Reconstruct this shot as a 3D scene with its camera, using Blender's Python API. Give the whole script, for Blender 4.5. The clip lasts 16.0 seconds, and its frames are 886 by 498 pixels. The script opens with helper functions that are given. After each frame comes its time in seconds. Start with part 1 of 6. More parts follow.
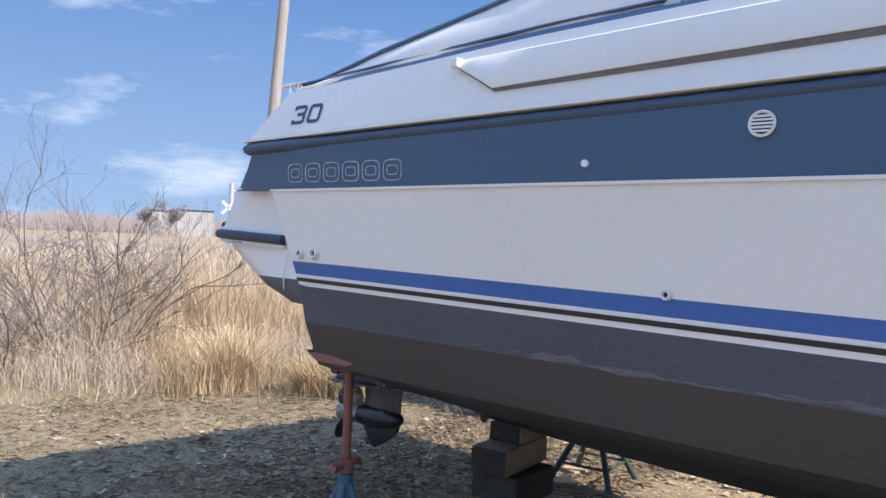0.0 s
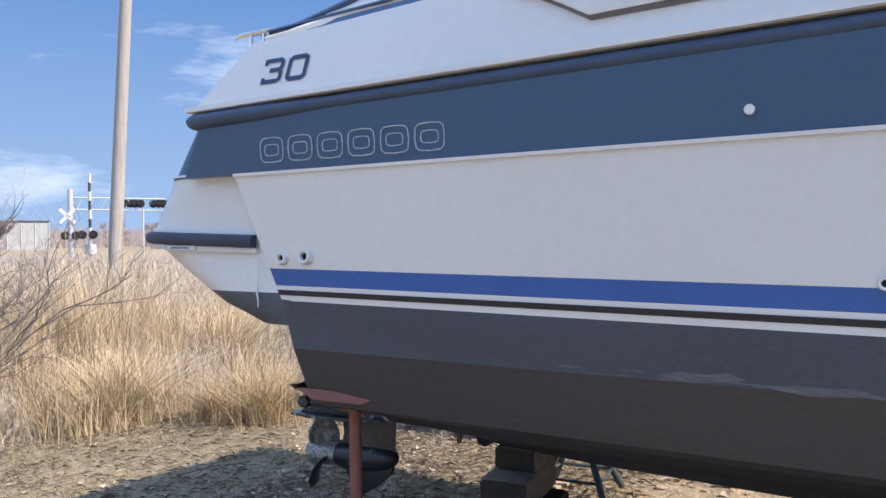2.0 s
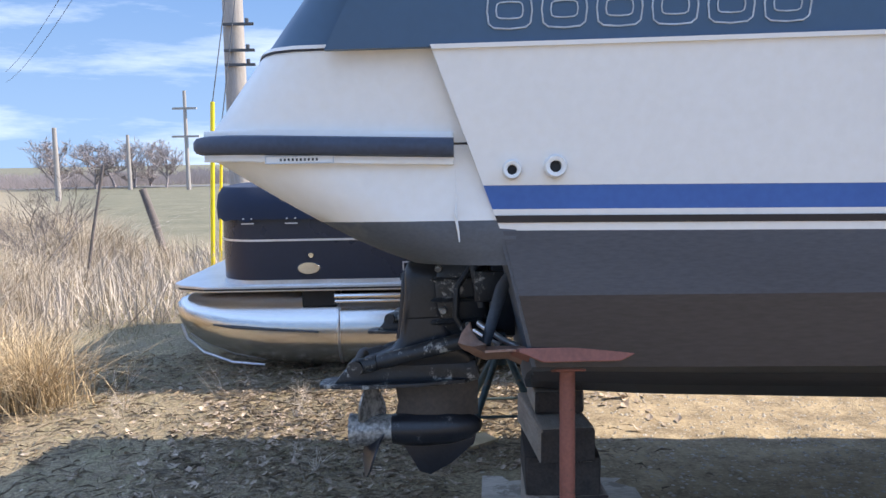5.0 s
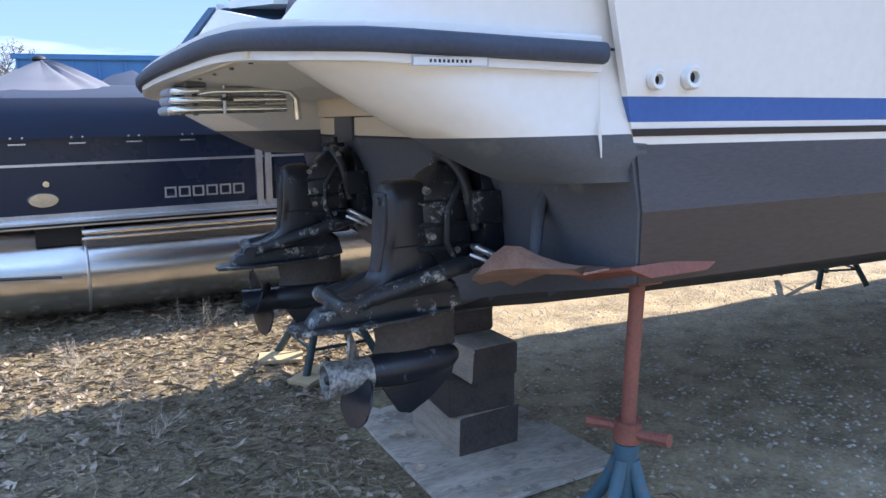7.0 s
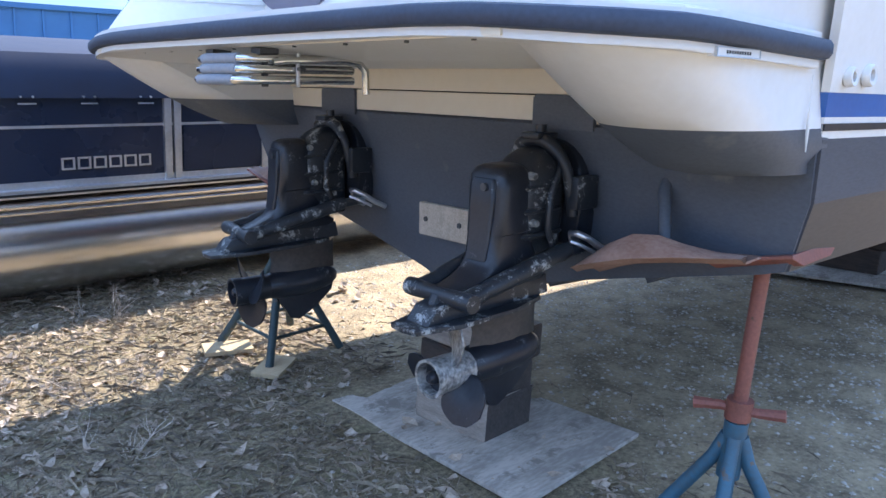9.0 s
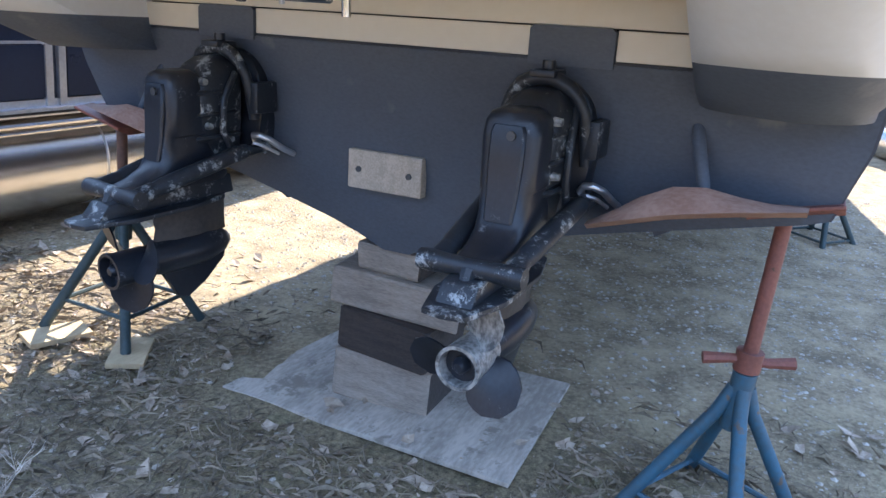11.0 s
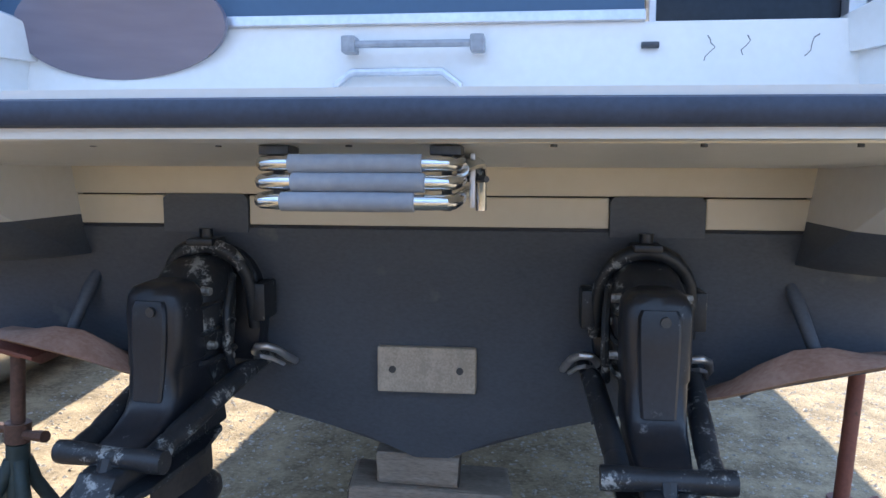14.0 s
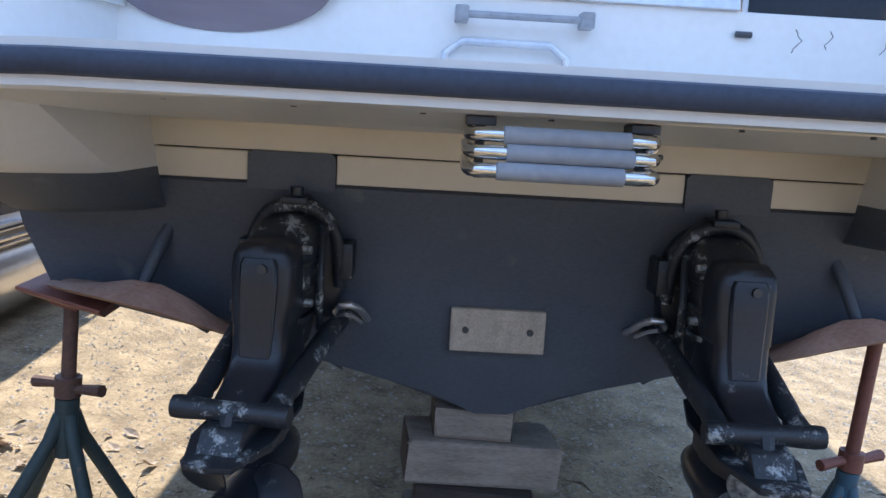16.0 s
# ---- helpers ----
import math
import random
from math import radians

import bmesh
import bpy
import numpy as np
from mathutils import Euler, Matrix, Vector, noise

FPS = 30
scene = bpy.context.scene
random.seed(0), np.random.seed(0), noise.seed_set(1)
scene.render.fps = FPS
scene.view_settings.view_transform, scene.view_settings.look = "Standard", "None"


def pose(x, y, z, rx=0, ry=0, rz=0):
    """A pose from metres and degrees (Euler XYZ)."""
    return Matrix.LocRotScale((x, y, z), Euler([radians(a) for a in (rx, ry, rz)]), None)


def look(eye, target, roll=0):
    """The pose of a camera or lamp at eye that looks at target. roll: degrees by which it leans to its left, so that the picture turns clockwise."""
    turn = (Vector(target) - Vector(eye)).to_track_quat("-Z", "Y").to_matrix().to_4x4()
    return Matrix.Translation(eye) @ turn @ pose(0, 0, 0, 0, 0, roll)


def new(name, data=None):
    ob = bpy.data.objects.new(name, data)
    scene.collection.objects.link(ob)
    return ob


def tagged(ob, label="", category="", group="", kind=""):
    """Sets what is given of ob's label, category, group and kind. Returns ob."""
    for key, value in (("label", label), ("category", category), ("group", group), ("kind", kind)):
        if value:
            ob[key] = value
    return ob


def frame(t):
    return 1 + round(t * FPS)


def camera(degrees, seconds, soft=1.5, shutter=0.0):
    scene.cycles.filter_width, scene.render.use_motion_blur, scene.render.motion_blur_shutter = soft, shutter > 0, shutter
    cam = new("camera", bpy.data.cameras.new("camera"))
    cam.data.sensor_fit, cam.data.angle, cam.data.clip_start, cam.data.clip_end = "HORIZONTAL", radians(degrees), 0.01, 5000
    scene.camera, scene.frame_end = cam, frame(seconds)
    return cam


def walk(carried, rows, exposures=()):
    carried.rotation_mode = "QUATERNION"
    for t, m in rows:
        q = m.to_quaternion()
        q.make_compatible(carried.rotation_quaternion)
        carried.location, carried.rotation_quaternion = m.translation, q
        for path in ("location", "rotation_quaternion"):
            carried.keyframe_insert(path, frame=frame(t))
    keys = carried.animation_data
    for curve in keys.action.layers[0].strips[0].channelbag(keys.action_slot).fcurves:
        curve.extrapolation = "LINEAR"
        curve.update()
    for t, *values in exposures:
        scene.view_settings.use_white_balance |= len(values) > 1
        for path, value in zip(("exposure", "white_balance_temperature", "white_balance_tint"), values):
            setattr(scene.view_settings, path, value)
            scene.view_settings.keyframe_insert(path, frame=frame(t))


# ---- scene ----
cam = camera(59.7, 16.0)
METRES, EYE, TILT, LEAN, TURN = 7.5, 1.67, 0.0, 0.0, 38.0
ROWS = [
    (0.0, 0.0, 0.0, 0.0, 0.04, -1.03, -2.42),
    (0.5, -0.0187, 0.0226, -0.0019, -0.72, -0.32, -2.58),
    (1.0, -0.0431, 0.0422, -0.0002, -2.94, -1.21, -1.23),
    (1.5, -0.0574, 0.0716, -0.0037, -5.08, -2.17, -0.12),
    (2.0, -0.0774, 0.1097, -0.0041, -10.6, -1.19, 0.54),
    (2.5, -0.1085, 0.1368, -0.0036, -15.59, -1.06, 1.31),
    (3.0, -0.1326, 0.1679, -0.0075, -19.62, -1.61, 1.66),
    (5.5, -0.2731, 0.3153, -0.0134, -45.02, -8.16, 0.41),
    (6.0, -0.2872, 0.3524, -0.0165, -52.19, -9.59, -0.31),
    (6.5, -0.3012, 0.3904, -0.0149, -59.56, -10.91, -0.7),
    (7.0, -0.322, 0.4241, -0.0136, -67.06, -12.72, -0.55),
    (7.5, -0.3315, 0.4529, -0.0147, -70.83, -13.39, -0.31),
    (8.0, -0.3338, 0.486, -0.0149, -73.93, -13.19, -1.35),
    (8.5, -0.3347, 0.5165, -0.0174, -78.12, -13.72, -2.57),
    (9.0, -0.3382, 0.5482, -0.0132, -82.52, -14.67, -3.51),
    (9.5, -0.332, 0.5714, -0.0174, -87.56, -15.39, -4.48),
    (10.0, -0.3142, 0.6004, -0.0207, -93.05, -16.08, -5.46),
    (12.5, -0.2519, 0.6961, -0.0247, -115.03, -17.53, -6.38),
    (13.0, -0.2467, 0.7182, -0.0243, -118.86, -14.57, -5.75),
    (13.5, -0.2237, 0.74, -0.0238, -121.83, -10.58, -4.78),
    (14.0, -0.1929, 0.7464, -0.0201, -124.15, -6.78, -3.64),
    (14.5, -0.1851, 0.7522, -0.0219, -127.84, -5.35, -3.58),
    (15.0, -0.1817, 0.7674, -0.0252, -135.8, -6.68, -5.02),
    (15.5, -0.1756, 0.79, -0.021, -138.22, -8.09, -5.69),
    (16.0, -0.1598, 0.8051, -0.0231, -131.36, -9.05, -6.74),
]
walk(cam, [(t, pose(0, 0, EYE, TILT, LEAN, TURN) @ pose(METRES * x, METRES * y, METRES * z, 90 + pitch, roll, yaw)) for t, x, y, z, yaw, pitch, roll in ROWS],
     exposures=[(0.0, 1.76, 7000, 15), (3.0, 1.84, 7000, 14), (5.5, 2.12, 6950, 13), (7.0, 2.38, 6750, 12), (9.0, 2.66, 6430, 13), (10.0, 2.80, 6430, 13), (12.5, 2.88, 6750, 13), (13.5, 2.62, 6800, 12), (14.5, 2.24, 6850, 10), (16.0, 2.16, 6700, 12)])

# ---- world, sun, exposure ----
SUN_AZ, SUN_EL = radians(80.5), radians(42)          # clockwise from +y, above the horizon
world = bpy.data.worlds.new("sky")
scene.world = world
world.use_nodes = True
wn, wl = world.node_tree.nodes, world.node_tree.links
sky = wn.new("ShaderNodeTexSky")
sky.sky_type, sky.sun_disc = "NISHITA", False
sky.sun_elevation, sky.sun_rotation = SUN_EL, SUN_AZ
sky.air_density, sky.dust_density, sky.ozone_density = 1.0, 0.05, 1.6
# thin clouds: stretched streaks and a few small puffs
geo = wn.new("ShaderNodeTexCoord")
mp = wn.new("ShaderNodeMapping")
mp.inputs["Scale"].default_value = (1.1, 2.6, 9.0)
mp.inputs["Rotation"].default_value = (0.25, 0.1, 0.6)
wl.new(geo.outputs["Generated"], mp.inputs["Vector"])
cl = wn.new("ShaderNodeTexNoise")
cl.inputs["Scale"].default_value, cl.inputs["Detail"].default_value, cl.inputs["Roughness"].default_value = 1.3, 7, 0.62
wl.new(mp.outputs["Vector"], cl.inputs["Vector"])
ramp = wn.new("ShaderNodeValToRGB")
ramp.color_ramp.elements[0].position, ramp.color_ramp.elements[0].color = 0.52, (0, 0, 0, 1)
ramp.color_ramp.elements[1].position, ramp.color_ramp.elements[1].color = 0.80, (0.8, 0.8, 0.8, 1)
wl.new(cl.outputs["Fac"], ramp.inputs["Fac"])
tint = wn.new("ShaderNodeMixRGB")
tint.blend_type = "MULTIPLY"
tint.inputs["Fac"].default_value, tint.inputs["Color2"].default_value = 1.0, (1.0, 1.0, 1.0, 1)
wl.new(sky.outputs["Color"], tint.inputs["Color1"])
up = wn.new("ShaderNodeSeparateXYZ")
wl.new(geo.outputs["Generated"], up.inputs[0])
deep = wn.new("ShaderNodeValToRGB")
deep.color_ramp.elements[0].position, deep.color_ramp.elements[0].color = 0.0, (0.70, 1.14, 1.82, 1)
deep.color_ramp.elements[1].position, deep.color_ramp.elements[1].color = 0.30, (0.26, 0.62, 1.42, 1)
high = deep.color_ramp.elements.new(0.62)
high.color = (6.0, 7.5, 10.0, 1)
wl.new(up.outputs["Z"], deep.inputs["Fac"])
even = wn.new("ShaderNodeMixRGB")
even.blend_type = "DARKEN"
even.inputs["Fac"].default_value = 1.0
wl.new(deep.outputs["Color"], even.inputs["Color2"])
wl.new(tint.outputs["Color"], even.inputs["Color1"])
cm = wn.new("ShaderNodeMixRGB")
cm.inputs["Color2"].default_value = (2.5, 2.8, 3.2, 1)
wl.new(ramp.outputs["Color"], cm.inputs["Fac"])
wl.new(even.outputs["Color"], cm.inputs["Color1"])
wl.new(cm.outputs["Color"], wn["Background"].inputs["Color"])
wn["Background"].inputs["Strength"].default_value = 0.15
sun = new("sun", bpy.data.lights.new("sun", "SUN"))
sun.data.energy, sun.data.angle, sun.data.color = 2.15, radians(0.6), (1.0, 0.94, 0.85)
sun_dir = Vector((math.sin(SUN_AZ) * math.cos(SUN_EL), math.cos(SUN_AZ) * math.cos(SUN_EL), math.sin(SUN_EL)))
sun.matrix_world = look((0, 0, 30), Vector((0, 0, 30)) - sun_dir)


# ---- materials ----
def mat(name, c1, c2=None, rough=0.5, metal=0.0, scale=8.0, fine=60.0, bump=0.0, spread=0.25, stretch=(1, 1, 1), spots=None, rnd=0.0, coat=0.0):
    """Two-scale mottled surface. spots: (colour, scale, threshold) for chips and stains."""
    m = bpy.data.materials.new(name)
    m.use_nodes = True
    n, l = m.node_tree.nodes, m.node_tree.links
    b = n["Principled BSDF"]
    c2 = c2 or tuple(v * 0.75 for v in c1)
    tc = n.new("ShaderNodeNewGeometry")
    mpn = n.new("ShaderNodeMapping")
    mpn.inputs["Scale"].default_value = stretch
    l.new(tc.outputs["Position"], mpn.inputs["Vector"])
    a = n.new("ShaderNodeTexNoise")
    a.inputs["Scale"].default_value, a.inputs["Detail"].default_value = scale, 6
    f = n.new("ShaderNodeTexNoise")
    f.inputs["Scale"].default_value, f.inputs["Detail"].default_value = fine, 4
    for t in (a, f):
        l.new(mpn.outputs["Vector"], t.inputs["Vector"])
    add = n.new("ShaderNodeMath")
    add.operation = "MULTIPLY_ADD"
    add.inputs[1].default_value = 0.45
    l.new(f.outputs["Fac"], add.inputs[0])
    sc = n.new("ShaderNodeMath")
    sc.operation = "MULTIPLY"
    sc.inputs[1].default_value = 0.55
    l.new(a.outputs["Fac"], sc.inputs[0])
    l.new(sc.outputs[0], add.inputs[2])
    rp = n.new("ShaderNodeValToRGB")
    rp.color_ramp.elements[0].position, rp.color_ramp.elements[0].color = 0.5 - spread / 2, (*c2, 1)
    rp.color_ramp.elements[1].position, rp.color_ramp.elements[1].color = 0.5 + spread / 2, (*c1, 1)
    l.new(add.outputs[0], rp.inputs["Fac"])
    out = rp.outputs["Color"]
    if spots:
        s = n.new("ShaderNodeTexNoise")
        s.inputs["Scale"].default_value, s.inputs["Detail"].default_value = spots[1], 9
        s.inputs["Roughness"].default_value = spots[3] if len(spots) > 3 else 0.5
        l.new(tc.outputs["Position"], s.inputs["Vector"])
        sr = n.new("ShaderNodeValToRGB")
        sr.color_ramp.elements[0].position, sr.color_ramp.elements[1].position = spots[2], spots[2] + 0.05
        l.new(s.outputs["Fac"], sr.inputs["Fac"])
        mx = n.new("ShaderNodeMixRGB")
        mx.inputs["Color2"].default_value = (*spots[0], 1)
        l.new(sr.outputs["Color"], mx.inputs["Fac"])
        l.new(out, mx.inputs["Color1"])
        out = mx.outputs["Color"]
    if rnd:
        oi, gi = n.new("ShaderNodeObjectInfo"), tc
        ad = n.new("ShaderNodeMath")
        l.new(oi.outputs["Random"], ad.inputs[0])
        l.new(gi.outputs["Random Per Island"], ad.inputs[1])
        mr = n.new("ShaderNodeMapRange")
        mr.inputs[1].default_value, mr.inputs[2].default_value = 0.0, 2.0
        mr.inputs[3].default_value, mr.inputs[4].default_value = 1 - rnd, 1 + rnd
        l.new(ad.outputs[0], mr.inputs[0])
        hs = n.new("ShaderNodeHueSaturation")
        l.new(mr.outputs[0], hs.inputs["Value"])
        l.new(out, hs.inputs["Color"])
        out = hs.outputs["Color"]
    l.new(out, b.inputs["Base Color"])
    b.inputs["Metallic"].default_value = metal
    b.inputs["Coat Weight"].default_value = coat
    mr = n.new("ShaderNodeMapRange")
    mr.inputs[3].default_value, mr.inputs[4].default_value = rough * 0.8, min(1, rough * 1.2)
    l.new(a.outputs["Fac"], mr.inputs[0])
    l.new(mr.outputs[0], b.inputs["Roughness"])
    if bump:
        bp = n.new("ShaderNodeBump")
        bp.inputs["Strength"].default_value, bp.inputs["Distance"].default_value = 0.6, bump
        l.new(add.outputs[0], bp.inputs["Height"])
        l.new(bp.outputs["Normal"], b.inputs["Normal"])
    return m


GEL = mat("aged white gelcoat", (0.80, 0.79, 0.77), (0.72, 0.70, 0.66), 0.32, scale=1.5, fine=40, spread=0.5)
CREAM = mat("yellowed cream gelcoat", (0.80, 0.73, 0.60), (0.74, 0.66, 0.52), 0.4, scale=2, fine=30, spread=0.5)
NAVY = mat("faded navy gelcoat", (0.047, 0.105, 0.185), (0.040, 0.090, 0.158), 0.42, scale=1.2, fine=50, spread=0.5)
RUB = mat("navy rubber rub rail", (0.045, 0.06, 0.095), (0.03, 0.04, 0.065), 0.6, scale=6, fine=80, bump=0.001)
RAILNAVY = mat("navy vinyl rub rail", (0.05, 0.085, 0.145), (0.035, 0.06, 0.105), 0.5, scale=5, fine=70)
STEELBLUE = mat("faded steel blue stripe", (0.075, 0.15, 0.27), (0.06, 0.125, 0.235), 0.45, scale=3)
# Flat grey for the shade below the side moulding's overhang.
SHADEGREY = mat("grey of painted moulding shade", (0.19, 0.19, 0.21), (0.14, 0.14, 0.155), 0.7, scale=9)
SCRAP = mat("blue white plastic film", (0.55, 0.68, 0.85), (0.18, 0.32, 0.65), 0.35, scale=18, fine=60, spread=0.12)
DIRT = mat("stony brown bank", (0.33, 0.27, 0.21), (0.20, 0.165, 0.13), 0.95, scale=1.5, fine=12)
BLUE = mat("royal blue boot stripe", (0.032, 0.125, 0.40), (0.026, 0.105, 0.35), 0.35, scale=3)
PINK = mat("black pinstripe vinyl", (0.022, 0.02, 0.025), None, 0.5)
BOTTOM = mat("worn black bottom paint", (0.083, 0.088, 0.103), (0.054, 0.057, 0.068), 0.62, scale=2.2, fine=90, bump=0.0012, stretch=(0.5, 1, 2.2), spread=0.3,
             spots=((0.10, 0.09, 0.085), 3.1, 0.70))
# Black bottom paint made lighter and bluer: veiling glare put into its colour.
HAZEPAINT = mat("black paint with veiling glare in its colour", (0.104, 0.120, 0.146), (0.072, 0.083, 0.102), 0.55, scale=2.4, fine=90, bump=0.0012, stretch=(1, 0.8, 1.6), spread=0.3, spots=((0.15, 0.155, 0.16), 4.5, 0.68))
BOTTOM2 = mat("brownish black bottom paint", (0.064, 0.057, 0.060), (0.038, 0.034, 0.036), 0.5, scale=1.6, fine=70, bump=0.0012, stretch=(0.4, 1, 2), spread=0.3)
DRIVE = mat("black outdrive paint with salt stains", (0.026, 0.030, 0.037), (0.015, 0.018, 0.022), 0.42, scale=14, fine=120, bump=0.0015, spots=((0.36, 0.37, 0.36), 11, 0.555, 0.80))
# Worn and dusty; the brown of reflected plywood and ground is painted in.
LEGPAINT = mat("dusty worn leg paint with reflected brown", (0.075, 0.062, 0.055), (0.035, 0.031, 0.031), 0.4, scale=7, fine=70, bump=0.0006)
DRIVE2 = mat("smooth black outdrive paint", (0.022, 0.025, 0.033), (0.014, 0.016, 0.021), 0.33, scale=9, fine=90, bump=0.0006, spots=((0.17, 0.175, 0.18), 12, 0.60, 0.8))
BARE = mat("paint worn off propeller hub", (0.50, 0.49, 0.46), (0.12, 0.118, 0.115), 0.45, 0.35, scale=34, fine=90, spread=0.22)
CHROME = mat("polished stainless steel", (0.75, 0.75, 0.74), (0.62, 0.62, 0.6), 0.16, 1.0)
ALU = mat("brushed aluminium pontoon skin", (0.72, 0.70, 0.68), (0.60, 0.58, 0.56), 0.23, 1.0, scale=2.0, fine=140, stretch=(0.12, 1, 1), spread=0.4)
ALUTRIM = mat("anodised aluminium trim", (0.74, 0.74, 0.76), (0.6, 0.6, 0.62), 0.35, 0.9, scale=6)
PNAVY = mat("dark navy pontoon panel", (0.012, 0.02, 0.042), (0.009, 0.015, 0.033), 0.28, scale=2, fine=60)
COVER = mat("navy canvas cover", (0.018, 0.03, 0.062), (0.012, 0.02, 0.045), 0.85, scale=5, fine=220, bump=0.002)
# The navy cover's sunlit top: glare is put into this greyer colour.
GLARECOVER = mat("navy canvas greyed by painted sun glare", (0.15, 0.15, 0.175), (0.10, 0.105, 0.13), 0.8, scale=4, fine=150, bump=0.003)
ZINC = mat("sacrificial zinc plate", (0.60, 0.51, 0.41), (0.44, 0.37, 0.29), 0.75, 0.1, scale=24, fine=160, bump=0.0015, spread=0.2)
REDPAINT = mat("faded orange red stand paint", (0.27, 0.095, 0.068), (0.19, 0.068, 0.05), 0.6, scale=12, fine=100, bump=0.001, spots=((0.12, 0.06, 0.04), 26, 0.66))
STANDRUST = mat("rusty brown stand post", (0.16, 0.085, 0.062), (0.10, 0.055, 0.042), 0.7, scale=14, fine=90, bump=0.001)
STANDBLUE = mat("chipped teal blue stand paint", (0.035, 0.13, 0.20), (0.05, 0.10, 0.13), 0.55, scale=10, fine=70, bump=0.001, spots=((0.14, 0.10, 0.07), 20, 0.64))
STANDGREEN = mat("weathered green stand paint", (0.045, 0.075, 0.08), (0.03, 0.05, 0.05), 0.6, scale=10, fine=70, bump=0.001, spots=((0.13, 0.09, 0.06), 20, 0.64))
PADWOOD = mat("bare plate with rust paint", (0.38, 0.245, 0.195), (0.27, 0.15, 0.11), 0.75, scale=10, fine=60, bump=0.001, stretch=(4, 1, 1))
PLY = mat("weathered grey plywood", (0.56, 0.50, 0.43), (0.33, 0.285, 0.24), 0.85, scale=5, fine=45, bump=0.003, stretch=(0.5, 1.6, 1), spread=0.24, spots=((0.27, 0.235, 0.195), 5.5, 0.535, 0.72))
OAK = mat("weathered timber block", (0.37, 0.315, 0.265), (0.20, 0.168, 0.14), 0.85, scale=6, fine=50, bump=0.005, stretch=(4, 1, 5), spread=0.3, rnd=0.25)
TAR = mat("dark creosoted timber block", (0.075, 0.058, 0.05), (0.035, 0.028, 0.025), 0.8, scale=7, fine=60, bump=0.004, stretch=(6, 1, 8), rnd=0.2)
ENDGRAIN = mat("dark end grain", (0.085, 0.068, 0.058), (0.045, 0.036, 0.031), 0.9, scale=14, fine=90, bump=0.004)
NEWWOOD = mat("pale sawn board", (0.52, 0.40, 0.24), (0.42, 0.31, 0.18), 0.8, scale=8, fine=60, bump=0.001, stretch=(1, 6, 1))
POLE = mat("weathered utility pole wood", (0.40, 0.365, 0.335), (0.25, 0.228, 0.21), 0.9, scale=5, fine=40, bump=0.008, stretch=(4, 4, 0.25), spread=0.3)
YELLOW = mat("yellow plastic guy guard", (0.80, 0.62, 0.02), (0.70, 0.52, 0.02), 0.45)
DARKMETAL = mat("dark galvanised metal", (0.10, 0.105, 0.11), (0.07, 0.07, 0.075), 0.5, 0.5)
SIGNALWHITE = mat("galvanised signal steel", (0.55, 0.56, 0.58), (0.42, 0.43, 0.45), 0.5, 0.3)
BLACK = mat("matt black", (0.012, 0.012, 0.013), None, 0.6)
WHITEPL = mat("white plastic", (0.80, 0.79, 0.76), (0.7, 0.68, 0.64), 0.4, spots=((0.35, 0.25, 0.15), 30, 0.70))
FENDER = mat("pale grey foam sleeve", (0.33, 0.345, 0.375), (0.26, 0.275, 0.305), 0.75, scale=5, fine=60)
GREYPL = mat("clear grey acrylic", (0.34, 0.36, 0.39), (0.24, 0.255, 0.28), 0.25, scale=10)
OVAL = mat("dusky purple glossy panel", (0.20, 0.175, 0.215), (0.13, 0.12, 0.155), 0.2, scale=2, fine=9, stretch=(1, 0.6, 4), spread=0.5)
SMOKE = mat("dark smoked acrylic", (0.02, 0.025, 0.035), None, 0.12)
SCRAPE = mat("chalky scrape in bottom paint", (0.17, 0.16, 0.162), (0.075, 0.070, 0.076), 0.75, scale=9, fine=70, spread=0.30, stretch=(0.5, 1, 3))
LETTER = mat("pale grey outline decal", (0.52, 0.57, 0.62), None, 0.5, scale=25, spread=0.15)
DECAL = mat("dark blue decal", (0.03, 0.055, 0.13), None, 0.5)
REED = mat("dry straw reed", (0.54, 0.425, 0.275), (0.28, 0.21, 0.13), 0.8, scale=1.6, rnd=0.7)
STRAW = mat("fallen straw", (0.38, 0.30, 0.21), (0.13, 0.10, 0.07), 0.85, scale=2.2, rnd=0.8)
TURF = mat("dead turf stubble", (0.37, 0.325, 0.205), (0.16, 0.14, 0.08), 0.85, scale=1.6, rnd=0.7)
RUSSET = mat("russet dead grass tuft", (0.74, 0.56, 0.34), (0.50, 0.35, 0.18), 0.8, scale=2.2, rnd=0.6)
DULLREED = mat("dull brown bent grass", (0.46, 0.375, 0.27), (0.23, 0.185, 0.13), 0.85, scale=1.3, rnd=0.8)
REEDGREY = mat("grey dead weed stems", (0.52, 0.45, 0.375), (0.33, 0.275, 0.22), 0.85, scale=1.6, rnd=0.7)
BARK = mat("bare grey brown twigs", (0.17, 0.145, 0.135), (0.11, 0.092, 0.085), 0.9, scale=6)
STONE = mat("pale gravel stone", (0.50, 0.45, 0.38), (0.30, 0.26, 0.21), 0.85, scale=30, rnd=0.4)
LEAF = mat("fallen dry leaf", (0.56, 0.46, 0.36), (0.33, 0.24, 0.17), 0.75, scale=20, rnd=0.4)
FARTREE = mat("distant bare woods", (0.34, 0.295, 0.285), (0.24, 0.205, 0.20), 0.95, scale=2, rnd=0.3)
SIDING = mat("pale corrugated siding", (0.42, 0.43, 0.43), (0.34, 0.35, 0.35), 0.6, scale=1)
BLUEROOF = mat("blue steel building", (0.06, 0.20, 0.42), (0.05, 0.16, 0.35), 0.5, scale=0.8)
